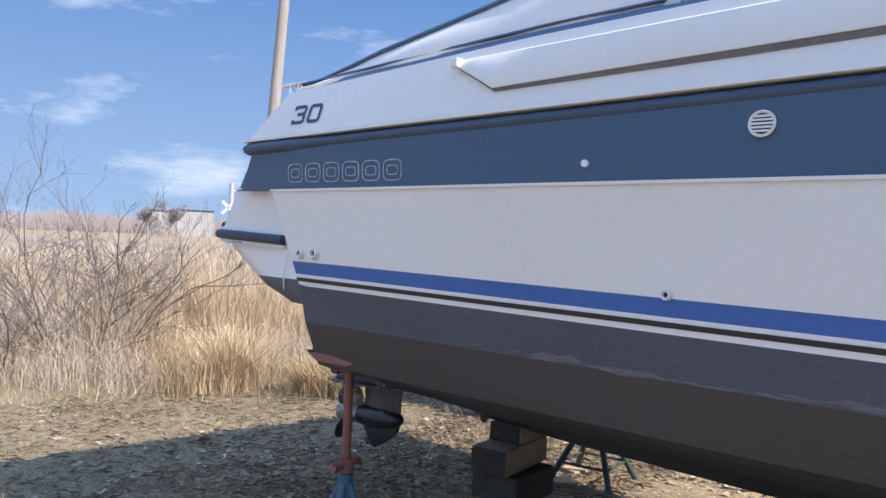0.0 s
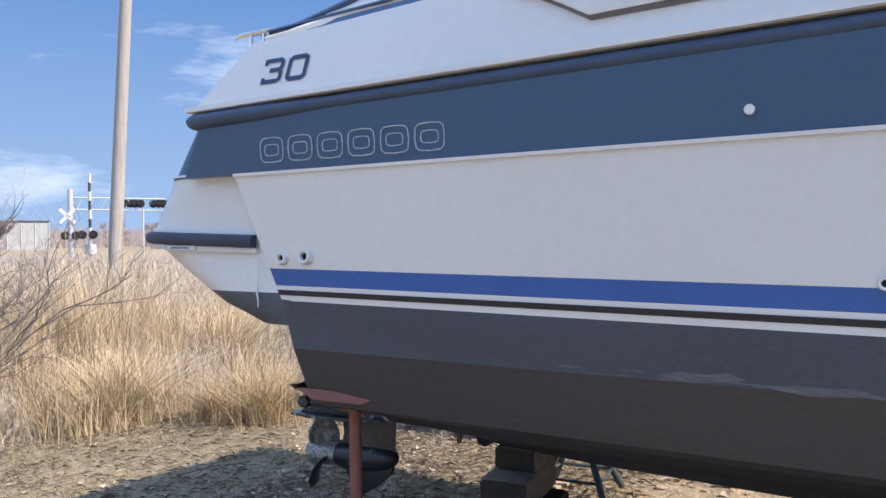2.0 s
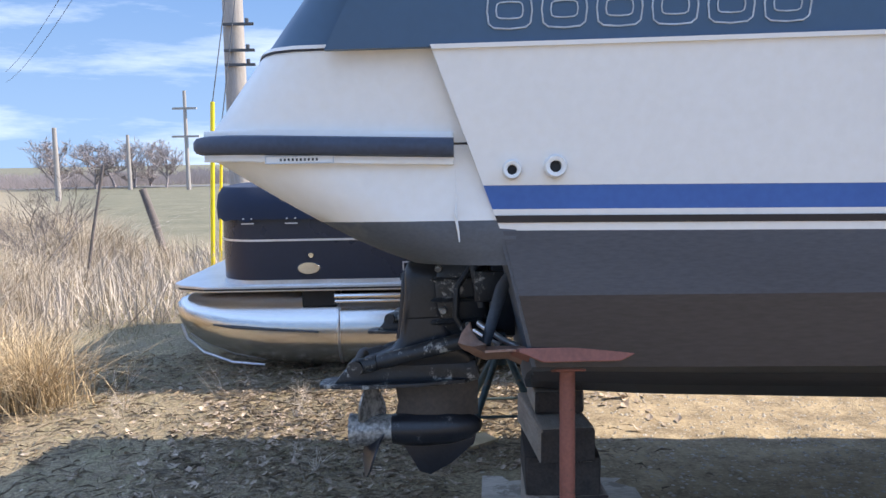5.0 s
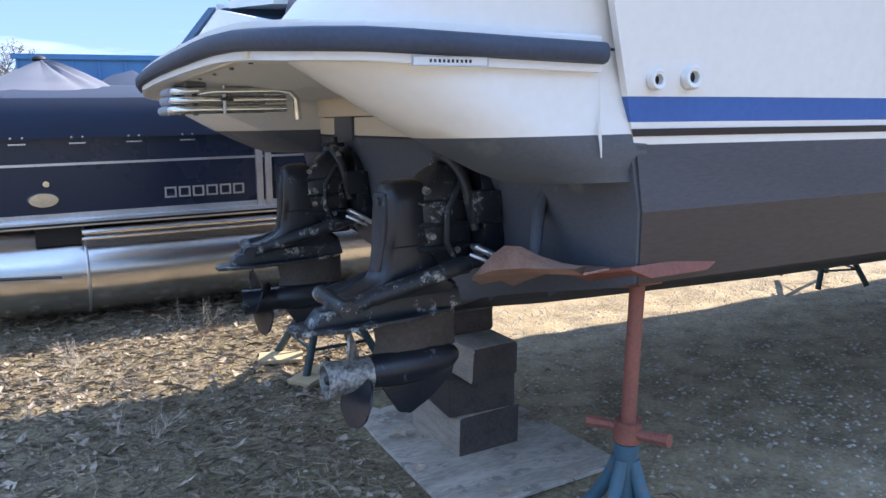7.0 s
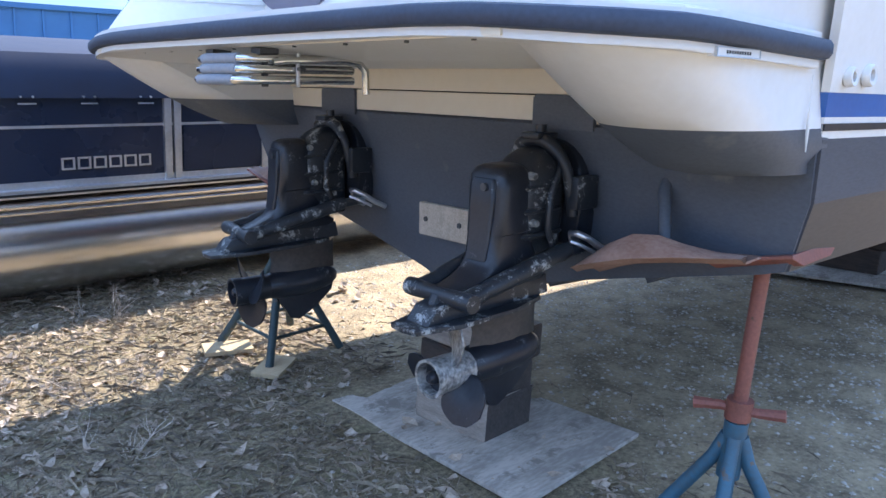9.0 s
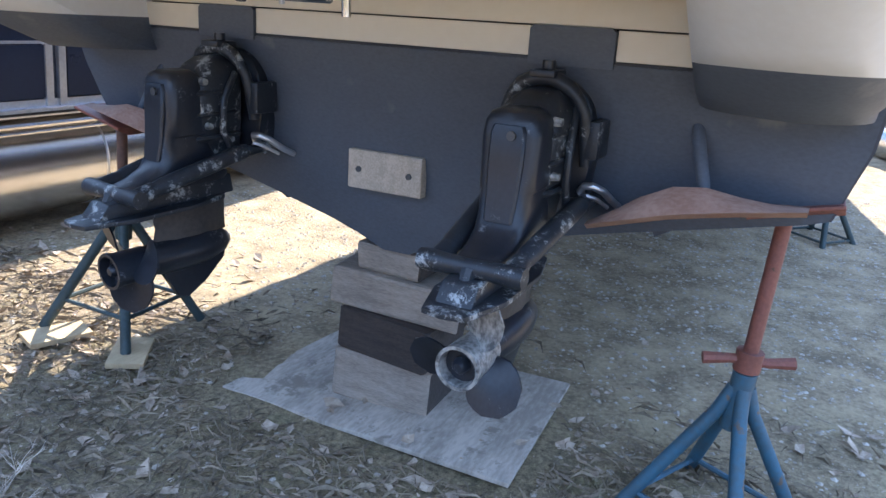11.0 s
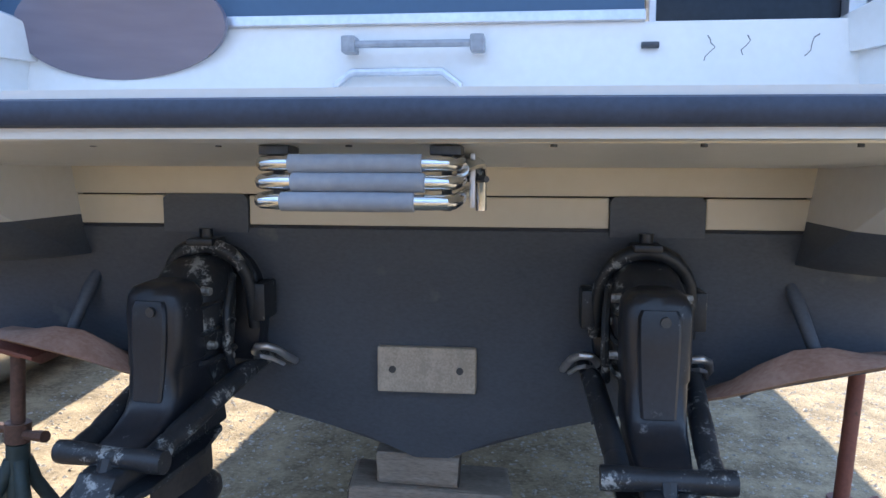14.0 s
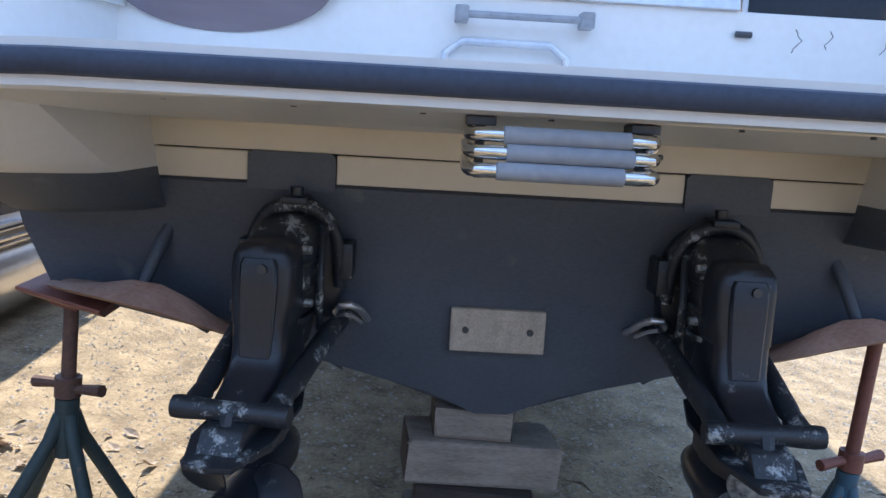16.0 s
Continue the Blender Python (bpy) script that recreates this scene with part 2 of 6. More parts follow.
REDWALL = mat("red brown steel fence sheet", (0.20, 0.125, 0.105), (0.15, 0.09, 0.08), 0.7, scale=1.5, fine=40)
ASPHALT = mat("pale old asphalt", (0.16, 0.155, 0.15), (0.11, 0.105, 0.10), 0.9)


def ground_material():
    m = bpy.data.materials.new("gravel, dirt and dead grass")
    m.use_nodes = True
    n, l = m.node_tree.nodes, m.node_tree.links
    b = n["Principled BSDF"]
    g = n.new("ShaderNodeNewGeometry")
    sep = n.new("ShaderNodeSeparateXYZ")
    l.new(g.outputs["Position"], sep.inputs[0])

    def noise_tex(scale, detail=6, rough=0.6):
        t = n.new("ShaderNodeTexNoise")
        t.inputs["Scale"].default_value, t.inputs["Detail"].default_value, t.inputs["Roughness"].default_value = scale, detail, rough
        l.new(g.outputs["Position"], t.inputs["Vector"])
        return t.outputs["Fac"]

    def math_node(op, a, bb, c=None):
        t = n.new("ShaderNodeMath")
        t.operation = op
        for i, v in enumerate((a, bb, c)):
            if v is None:
                continue
            if isinstance(v, (int, float)):
                t.inputs[i].default_value = v
            else:
                l.new(v, t.inputs[i])
        return t.outputs[0]

    def two(fac, ca, cb, lo, hi):
        r = n.new("ShaderNodeValToRGB")
        r.color_ramp.elements[0].position, r.color_ramp.elements[0].color = lo, (*ca, 1)
        r.color_ramp.elements[1].position, r.color_ramp.elements[1].color = hi, (*cb, 1)
        l.new(fac, r.inputs["Fac"])
        return r.outputs["Color"]

    def mix(fac, a, bb):
        t = n.new("ShaderNodeMixRGB")
        l.new(fac, t.inputs["Fac"]), l.new(a, t.inputs["Color1"]), l.new(bb, t.inputs["Color2"])
        return t.outputs["Color"]

    big, mid, fine, grit = noise_tex(0.7), noise_tex(5), noise_tex(45), noise_tex(170, 3)
    vor = n.new("ShaderNodeTexVoronoi")
    vor.inputs["Scale"].default_value = 55
    l.new(g.outputs["Position"], vor.inputs["Vector"])
    gravel = two(math_node("MULTIPLY_ADD", mid, 0.6, math_node("MULTIPLY", fine, 0.4)), (0.19, 0.146, 0.092), (0.45, 0.35, 0.22), 0.39, 0.60)
    stones = two(vor.outputs["Color"], (0.24, 0.195, 0.145), (0.54, 0.47, 0.37), 0.2, 0.9)
    st_fac = math_node("MULTIPLY", math_node("LESS_THAN", vor.outputs["Distance"], 0.32), math_node("GREATER_THAN", fine, 0.55))
    gravel = mix(math_node("MULTIPLY", st_fac, 0.75), gravel, stones)
    litter = two(math_node("MULTIPLY_ADD", fine, 0.6, math_node("MULTIPLY", grit, 0.4)), (0.10, 0.077, 0.048), (0.42, 0.335, 0.205), 0.38, 0.66)
    green = two(fine, (0.13, 0.125, 0.055), (0.30, 0.27, 0.14), 0.35, 0.65)
    litter = mix(two(mid, (0, 0, 0), (0.5, 0.5, 0.5), 0.52, 0.68), litter, green)
    # gravel lies forward of the stern and along the keel; leaf litter and turf aft
    edge = math_node("ADD", math_node("ADD", sep.outputs["X"], 2.05), math_node("MULTIPLY", math_node("SUBTRACT", big, 0.5), 2.4))
    col = mix(two(math_node("MULTIPLY_ADD", edge, 0.6, 0.5), (0, 0, 0), (1, 1, 1), 0.2, 0.8), litter, gravel)
    # mown field and tan verge beyond the yard
    field = two(math_node("MULTIPLY_ADD", big, 0.5, math_node("MULTIPLY", mid, 0.5)), (0.105, 0.10, 0.060), (0.175, 0.158, 0.100), 0.4, 0.6)
    far = math_node("ADD", sep.outputs["Y"], math_node("MULTIPLY", math_node("SUBTRACT", big, 0.5), 3.0))
    straw = two(mid, (0.20, 0.155, 0.10), (0.42, 0.335, 0.22), 0.35, 0.65)
    east = math_node("MULTIPLY_ADD", math_node("ADD", sep.outputs["X"], math_node("MULTIPLY", sep.outputs["Y"], 0.6)), 0.12, 0.5)
    field = mix(two(east, (0, 0, 0), (1, 1, 1), 0.2, 0.8), straw, field)
    reach = math_node("MAXIMUM", math_node("MULTIPLY_ADD", far, 0.1, -1.2), math_node("MULTIPLY_ADD", sep.outputs["X"], -0.12, -0.9))
    col = mix(two(reach, (0, 0, 0), (1, 1, 1), 0.1, 0.7), col, field)
    l.new(col, b.inputs["Base Color"])
    b.inputs["Roughness"].default_value = 0.95
    bp = n.new("ShaderNodeBump")
    bp.inputs["Strength"].default_value, bp.inputs["Distance"].default_value = 0.9, 0.013
    l.new(math_node("ADD", math_node("MULTIPLY", fine, 0.6), math_node("ADD", math_node("MULTIPLY", mid, 0.6), math_node("MULTIPLY", grit, 0.35))), bp.inputs["Height"])
    l.new(bp.outputs["Normal"], b.inputs["Normal"])
    return m


GROUND = ground_material()


# ---- mesh helpers ----
def mesh_ob(name, verts, faces, material, parent=None, smooth=False, label=""):
    me = bpy.data.meshes.new(name)
    me.from_pydata([tuple(v) for v in verts], [], faces)
    me.materials.append(material)
    if smooth:
        me.polygons.foreach_set("use_smooth", [True] * len(me.polygons))
    me.update()
    ob = new(name, me)
    ob.parent = parent
    if label:
        ob["label"] = label
    return ob


def part(name, bm, material, parent=None, label="", smooth=False, recalc=True):
    if recalc:
        bmesh.ops.recalc_face_normals(bm, faces=bm.faces)
    me = bpy.data.meshes.new(name)
    bm.to_mesh(me)
    bm.free()
    me.materials.append(material)
    if smooth:
        me.polygons.foreach_set("use_smooth", [True] * len(me.polygons))
        me.set_sharp_from_angle(angle=radians(38))
    ob = new(name, me)
    ob.parent = parent
    if label:
        ob["label"] = label
    return ob


def thing(name, at=(0, 0, 0), label="", category="", group="", kind=""):
    ob = new(name)
    ob.location = at
    ob.empty_display_size = 0.1
    return tagged(ob, label, category, group, kind)


def box(bm, x0, x1, y0, y1, z0, z1, m=None, bevel=0.0):
    r = bmesh.ops.create_cube(bm, size=1, matrix=Matrix.LocRotScale(((x0 + x1) / 2, (y0 + y1) / 2, (z0 + z1) / 2), None, (x1 - x0, y1 - y0, z1 - z0)))
    if bevel:
        es = {e for v in r["verts"] for e in v.link_edges}
        r2 = bmesh.ops.bevel(bm, geom=list(es), offset=bevel, segments=2, affect="EDGES", profile=0.6)
        vs = {v for f in r2["faces"] for v in f.verts} | {v for v in r["verts"] if v.is_valid}
        r = {"verts": list(vs)}
    if m is not None:
        bmesh.ops.transform(bm, matrix=m, verts=r["verts"])
    return r["verts"]


def tube(bm, pts, radius, seg=10, cap=True):
    """Round bar along pts; radius a number or one for each point."""
    pts = [Vector(p) for p in pts]
    rs = radius if isinstance(radius, (list, tuple)) else [radius] * len(pts)
    rings = []
    up = Vector((0, 0, 1)) if abs((pts[1] - pts[0]).normalized().z) < 0.9 else Vector((1, 0, 0))
    for i, p in enumerate(pts):
        d = (pts[min(i + 1, len(pts) - 1)] - pts[max(i - 1, 0)]).normalized()
        u = d.cross(up).normalized()
        v = d.cross(u).normalized()
        up = -v if v.dot(up) < 0 else v
        v = up
        rings.append([bm.verts.new(p + rs[i] * (math.cos(a) * u + math.sin(a) * v)) for a in (2 * math.pi * k / seg for k in range(seg))])
    for a, b in zip(rings, rings[1:]):
        for k in range(seg):
            bm.faces.new((a[k], a[(k + 1) % seg], b[(k + 1) % seg], b[k]))
    if cap:
        bm.faces.new(rings[0][::-1]), bm.faces.new(rings[-1])
    return [v for r in rings for v in r]


def loft(bm, rings, close=False, caps=False):
    rv = [[bm.verts.new(p) for p in r] for r in rings]
    for a, b in zip(rv, rv[1:]):
        k = len(a)
        for i in range(k if close else k - 1):
            try:
                bm.faces.new((a[i], a[(i + 1) % k], b[(i + 1) % k], b[i]))
            except ValueError:
                pass
    if caps:
        bm.faces.new(rv[0][::-1]), bm.faces.new(rv[-1])
    return rv


def extrude_poly(bm, pts2, lo, hi, axis="y", bevel=0.0):
    """A prism from a closed outline in the two other axes."""
    def at(p, w):
        return {"x": (w, p[0], p[1]), "y": (p[0], w, p[1]), "z": (p[0], p[1], w)}[axis]
    a = [bm.verts.new(at(p, lo)) for p in pts2]
    b = [bm.verts.new(at(p, hi)) for p in pts2]
    k = len(a)
    fs = [bm.faces.new(a), bm.faces.new(b[::-1])]
    for i in range(k):
        fs.append(bm.faces.new((a[i], b[i], b[(i + 1) % k], a[(i + 1) % k])))
    if bevel:
        es = {e for f in fs for e in f.edges}
        bmesh.ops.bevel(bm, geom=list(es), offset=bevel, segments=2, affect="EDGES", profile=0.6)


# ---- ground ----
def ground_height(x, y):
    near = max(0.0, 1 - math.hypot(x + 2, y - 3) / 40)
    fall = float(np.interp(y, [-6, 0, 1.5, 3.07, 4.6, 8], [0.0, 0.14, 0.135, 0.075, -0.015, -0.02])) * min(1, near * 1.6)
    return fall + near * (0.030 * noise.noise((x * 0.9, y * 0.9, 0)) + 0.012 * noise.noise((x * 4, y * 4, 3)))


def grid_lines(lo, hi, a, b, step, coarse):
    core = list(np.arange(a, b + 1e-6, step))
    return sorted(set([float(v) for v in core] + [v for v in coarse if v < a - step or v > b + step] + [lo, hi]))


gx = grid_lines(-3000, 3000, -9, 4, 0.1, [-1000, -300, -120, -60, -35, -22, -15, -11, 6, 9, 14, 22, 40, 80, 200, 700])
gy = grid_lines(-3000, 3000, 0, 8, 0.1, [-1000, -300, -120, -60, -30, -15, -8, -4, -2, 10, 13, 18, 25, 40, 70, 130, 300, 1000])
gv = [(x, y, ground_height(x, y) if abs(x) < 30 and abs(y) < 30 else 0) for y in gy for x in gx]
nx = len(gx)
gf = [(j * nx + i, j * nx + i + 1, (j + 1) * nx + i + 1, (j + 1) * nx + i) for j in range(len(gy) - 1) for i in range(nx - 1)]
tagged(mesh_ob("ground", gv, gf, GROUND, smooth=True), "gravelly dirt yard with dead leaves, turf and tan grit", "ground", kind="structure")

# ---- motor yacht ----
CY = 3.70
yacht = thing("motor_yacht", (0, 0, 0), "white and navy cabin cruiser propped on stands and blocks", "boat")
# the hull heels a little to port and points a little off the x axis
yacht.matrix_world = Matrix.Translation((-2.6, 2.3, 1.5)) @ pose(0, 0, 0, -3.5, 0, -2.6) @ Matrix.Translation((2.6, -2.3, -1.5))


def grow(x):
    return 0.03 * (1 - ((1.0 - x) / 3.6) ** 2) if x < 1 else 0.03


def taper(x):
    return 1.0 if x < 2.5 else max(0.02, 1 - ((x - 2.5) / 4.8) ** 2.3)


BASE_Z = [0.64, 1.10, 1.13, 1.26, 1.42, 1.85, 2.10, 2.4]
BASE_B = [0.02, 1.28, 1.322, 1.342, 1.36, 1.445, 1.475, 1.49]


def half(x, z):
    """Half-breadth of the hull side at x and height z."""
    b = float(np.interp(z, BASE_Z, BASE_B))
    return (b + (grow(x) if z > 1.0 else grow(x) * 0.6)) * taper(x - 0.4 * (2.1 - z) if x > 2.5 else x)


def line(x, z0, slope):
    return z0 + slope * (x + 2.6)


def chine_z(x):
    return 1.13 + (0.0 if x < 3 else min(0.11, 0.012 * (x - 3) ** 2))


def paint_z(x):
    return line(x, 1.42, -0.010) if x < 1 else 1.384


XS = [float(v) for v in np.linspace(-2.55, 1.0, 22)] + [1.6, 2.2, 2.8, 3.4, 4.0, 4.6, 5.2, 5.7, 6.2, 6.7, 7.1]


def aft_x(z):
    """The slanted after end of the hull side."""
    return -2.50 - 0.37 * (z - 1.05) if z < 1.86 else -2.80


def side_strip(name, zlo, zhi, material, out=0.0, label="", n=3, xend=7.1, aft=None):
    """A band of both hull sides between two lines, as one closed skin 12 mm thick."""
    bm = bmesh.new()
    for s in (-1, 1):
        rings = []
        xs = [x for x in XS if x > -2.4 and x <= xend]
        for k in range(-1, len(xs)):
            ring = []
            for j in range(n + 1):
                x = xs[k] if k >= 0 else None
                zz = zlo(x if x is not None else -2.6) + (zhi(x if x is not None else -2.6) - zlo(x if x is not None else -2.6)) * j / n
                if x is None:
                    x = (aft or aft_x)(zz)
                ring.append((x, CY + s * (half(x, zz) + out), zz))
            rings.append(ring)
        inner = [[(p[0], p[1] - s * 0.02, p[2]) for p in reversed(r)] for r in rings]
        loft(bm, [a + b for a, b in zip(rings, inner)], close=True, caps=True)
    return part(name, bm, material, yacht, label, smooth=True)


# bottom: keel, two bottom planes with strakes, and the painted lower topsides
bm = bmesh.new()
rings = []
for x in [-2.50] + [v for v in XS if v > -2.4]:
    lift = 0.0 if x < 2.5 else 0.018 * (x - 2.5) ** 2
    kz, cz = float(np.interp(x, [-2.5, -2.0, -0.7, 1.0], [0.735, 0.705, 0.675, 0.665])) + lift, chine_z(x)
    hb = half(x, 1.13)

    def vee(b):
        return kz + (cz - 0.05 - kz) * (b / hb) ** 0.85
    prof = [(0.0, kz), (0.07, kz + 0.004), (0.34 * hb, vee(0.34 * hb)), (0.345 * hb, vee(0.34 * hb) - 0.02), (0.39 * hb, vee(0.39 * hb)),
            (0.64 * hb, vee(0.64 * hb)), (0.645 * hb, vee(0.64 * hb) - 0.02), (0.69 * hb, vee(0.69 * hb)),
            (0.93 * hb, vee(0.93 * hb)), (0.97 * hb, cz - 0.055), (hb - 0.022, cz), (half(x, 1.262), 1.262), (half(x, paint_z(x)), paint_z(x))]
    def edge(z):
        return -2.632 + 0.24 * (1.42 - z) if x < -2.45 else x
    ring = [(edge(z), CY - b, z) for b, z in reversed(prof)] + [(edge(z), CY + b, z) for b, z in prof[1:]]
    rings.append(ring)
loft(bm, rings, caps=True)
bm.faces.ensure_lookup_table()
bottom = part("hull_bottom", bm, BOTTOM, yacht, "worn black antifouling bottom", smooth=True)
bottom.data.set_sharp_from_angle(angle=radians(6))
bottom.data.materials.append(BOTTOM2)
for pl in bottom.data.polygons:      # the bottom is darker and browner below the chine
    pl.material_index = 1 if pl.center.z < 1.255 and pl.center.x > -2.49 else 0
side_strip("boot_stripe", lambda x: paint_z(x) + 0.055 - 0.004, lambda x: paint_z(x) + 0.107, BLUE, 0.0, "royal blue stripe", 1)
side_strip("boot_stripe", paint_z, lambda x: paint_z(x) + 0.051, GEL, 0.0, "white stripe", 1)
side_strip("pinstripe", lambda x: paint_z(x) + 0.019, lambda x: paint_z(x) + 0.036, PINK, 0.003, "thin black stripe", 1)


def navy_z(x):
    return 1.838 + 0.007 * (x + 2.7) + (0.02 * (x - 0) if x > 0 else 0)


def rail_z(x):
    return float(np.interp(x, [-3.0, -2.3, -1.3, -0.35, 2.0, 7.1], [2.031, 2.046, 2.066, 2.088, 2.15, 2.32]))


side_strip("topside", lambda x: paint_z(x) + 0.107, navy_z, GEL, 0.002, "aged white gelcoat topside", 5)
side_strip("topside_lip", lambda x: navy_z(x) - 0.006, lambda x: navy_z(x) + 0.004, GEL, 0.010, "", 1)
side_strip("navy_band", navy_z, lambda x: rail_z(x) + 0.01, NAVY, 0.0, "faded navy upper topside", 4, aft=lambda z: -2.93 - 0.55 * (2.03 - z))

# rub rail round the sheer, rounded off aft
bm = bmesh.new()
for s in (-1, 1):
    xs = [-3.005, -2.995, -2.965] + [-2.88, -2.7] + [x for x in XS if x > -2.5]
    rings = []
    for i, x in enumerate(xs):
        k = (0.35, 0.75, 1.0)[i] if i < 3 else 1.0
        y0, z0 = half(max(x, -2.8), 2.05) - 0.02, rail_z(x)
        ang = [math.pi * v / 8 - math.pi / 2 for v in range(9)]
        ring = [(x, CY + s * (y0 - 0.03), z0 - 0.032 * k)] + [(x, CY + s * (y0 + (0.040 if x < -2.6 else 0.030) * k * math.cos(a)), z0 + (0.030 if x < -2.6 else 0.023) * k * math.sin(a)) for a in ang] + [(x, CY + s * (y0 - 0.03), z0 + 0.032 * k)]
        rings.append(ring)
    loft(bm, rings, close=True, caps=True)
part("rub_rail", bm, RAILNAVY, yacht, "navy rubber rub rail", smooth=True)

# bulwark above the rail, leaning inboard, with the slanted after end
bm = bmesh.new()


def deck_pt(x, v, s):
    """v from 0 (rail) to 1 (coaming top)."""
    z0 = rail_z(x) + 0.03
    z = z0 + v * (float(np.interp(x, [-3.05, -2.65, -1.4, -0.5, 2.0, 6.1], [2.27, 2.285, 2.355, 2.385, 2.44, 2.55])) - z0)
    return (x, CY + s * (half(max(x, -2.8), 2.1) - 0.005 - 0.02 * v - 0.014 * v * v), z)


for s in (-1, 1):
    rings = []
    for x in [-9] + [-2.6, -2.4] + [x for x in XS if x > -2.3]:
        ring = []
        for j in range(6):
            v = j / 5
            ring.append(deck_pt(-2.98 + 0.25 * v if x == -9 else x, v, s))
        top = ring[-1]
        ring += [(top[0] + (0.02 if x == -9 else 0), top[1] - s * 0.04, top[2] + 0.012), (top[0], top[1] - s * 0.25, top[2] + 0.012), (ring[0][0] + (0.2 if x == -9 else 0), top[1] - s * 0.25, ring[0][2])]
        rings.append(ring)
    loft(bm, rings, close=True, caps=True)
part("bulwark", bm, GEL, yacht, "aged white deck bulwark", smooth=True)
# lip over the rail
bm = bmesh.new()
for s in (-1, 1):
    rings = []
    for x in [-3.0] + [-2.8, -2.5] + [x for x in XS if x > -2.3]:
        y0, z0 = CY + s * (half(max(x, -2.8), 2.08) + 0.008), rail_z(x) + 0.031
        rings.append([(x, y0, z0), (x, y0, z0 + 0.016), (x, y0 - s * 0.03, z0 + 0.022), (x, y0 - s * 0.03, z0)])
    loft(bm, rings, close=True, caps=True)
part("deck_lip", bm, GEL, yacht)

# coaming stripes and the canvas enclosure above
for nm, a, b, mm, o in (("coaming_stripe", 0.0, 0.020, STEELBLUE, 0.004), ("coaming_stripe", 0.031, 0.040, DECAL, 0.004)):
    bm = bmesh.new()
    for s in (-1, 1):
        rings = []
        for x in [-2.70, -2.60] + [x for x in XS if -2.5 < x < 4.5]:
            p = deck_pt(x, 1.0, s)
            rings.append([(x, p[1] - s * 0.032, p[2] + a + 0.012), (x, p[1] - s * 0.038, p[2] + b + 0.012), (x, p[1] - s * 0.08, p[2] + b + 0.012), (x, p[1] - s * 0.08, p[2] + a + 0.012)])
        loft(bm, rings, close=True, caps=True)
    part(nm, bm, mm, yacht, "blue coaming stripe")


def canvas_top(x):
    return float(np.interp(x, [-2.70, -2.6, -2.28, -1.75, -1.4, -0.5, 1.5, 3.0, 4.2], [2.275, 2.305, 2.40, 2.50, 2.575, 2.80, 3.0, 2.9, 2.62]))


bm = bmesh.new()
for s in (-1, 1):
    rings = []
    for x in [-2.70, -2.60] + [x for x in XS if -2.5 < x < 4.3]:
        p = deck_pt(x, 1.0, s)
        zt = max(canvas_top(x), p[2] + 0.03)
        y0 = p[1] - s * 0.045
        sag = 0.012 * math.sin(x * 9)
        ring = [(x, y0 - s * (0.24 * (zt - p[2]) * v + 0.02 * math.sin(math.pi * v) * (-1) - sag * math.sin(math.pi * v)), p[2] + 0.006 + (zt - p[2]) * v) for v in (0, 0.25, 0.5, 0.75, 1)]
        rings.append(ring + [(q[0], q[1] - s * 0.02, q[2]) for q in reversed(ring)])
    loft(bm, rings, close=True, caps=True)
part("canvas_side", bm, GEL, yacht, "taut white cockpit canvas side", smooth=True)
bm = bmesh.new()
for s in (-1, 1):
    xs = [-2.70, -2.60] + [x for x in XS if -2.5 < x < 4.3]
    tube(bm, [(x, deck_pt(x, 1, s)[1] - s * (0.045 + 0.24 * (max(canvas_top(x), deck_pt(x, 1, s)[2] + 0.03) - deck_pt(x, 1, s)[2])), max(canvas_top(x), deck_pt(x, 1, s)[2] + 0.03) + 0.014) for x in xs], 0.011, 6)
part("canvas_piping", bm, NAVY, yacht, "navy canvas piping", smooth=True)
bm = bmesh.new()
rings = []
for x in [-1.7] + [x for x in XS if -1.7 < x < 4.3]:
    p = deck_pt(x, 1, 1)
    zt = canvas_top(x)
    hb = p[1] - 0.045 - 0.24 * (zt - p[2]) - CY
    rings.append([(x, CY + hb * v, zt + 0.08 * (1 - v * v)) for v in (-1, -0.6, -0.2, 0.2, 0.6, 1)])
loft(bm, rings)
part("cabin_top", bm, GEL, yacht, smooth=True)
# foredeck closes the hull forward
bm = bmesh.new()
loft(bm, [[(x, CY + v * half(x, 2.1), rail_z(x) + 0.05) for v in (-1, 0, 1)] for x in XS if x > 0.5])
part("foredeck", bm, GEL, yacht)

# side moulding with a chamfered after end; a grey strip paints the shade along its lower edge
def moulding_pt(x, z, s, out):
    z0, z1 = deck_pt(x, 0, s)[2], deck_pt(x, 1, s)[2]
    q = deck_pt(x, (z - z0) / (z1 - z0), s)
    return (q[0], q[1] + s * out, q[2])


MOULD_X = [(-1.70, 0.10), (-1.68, 0.088), (-1.605, 0.045), (-1.53, 0.0)] + [(x, 0.0) for x in XS if -1.45 < x < 4]
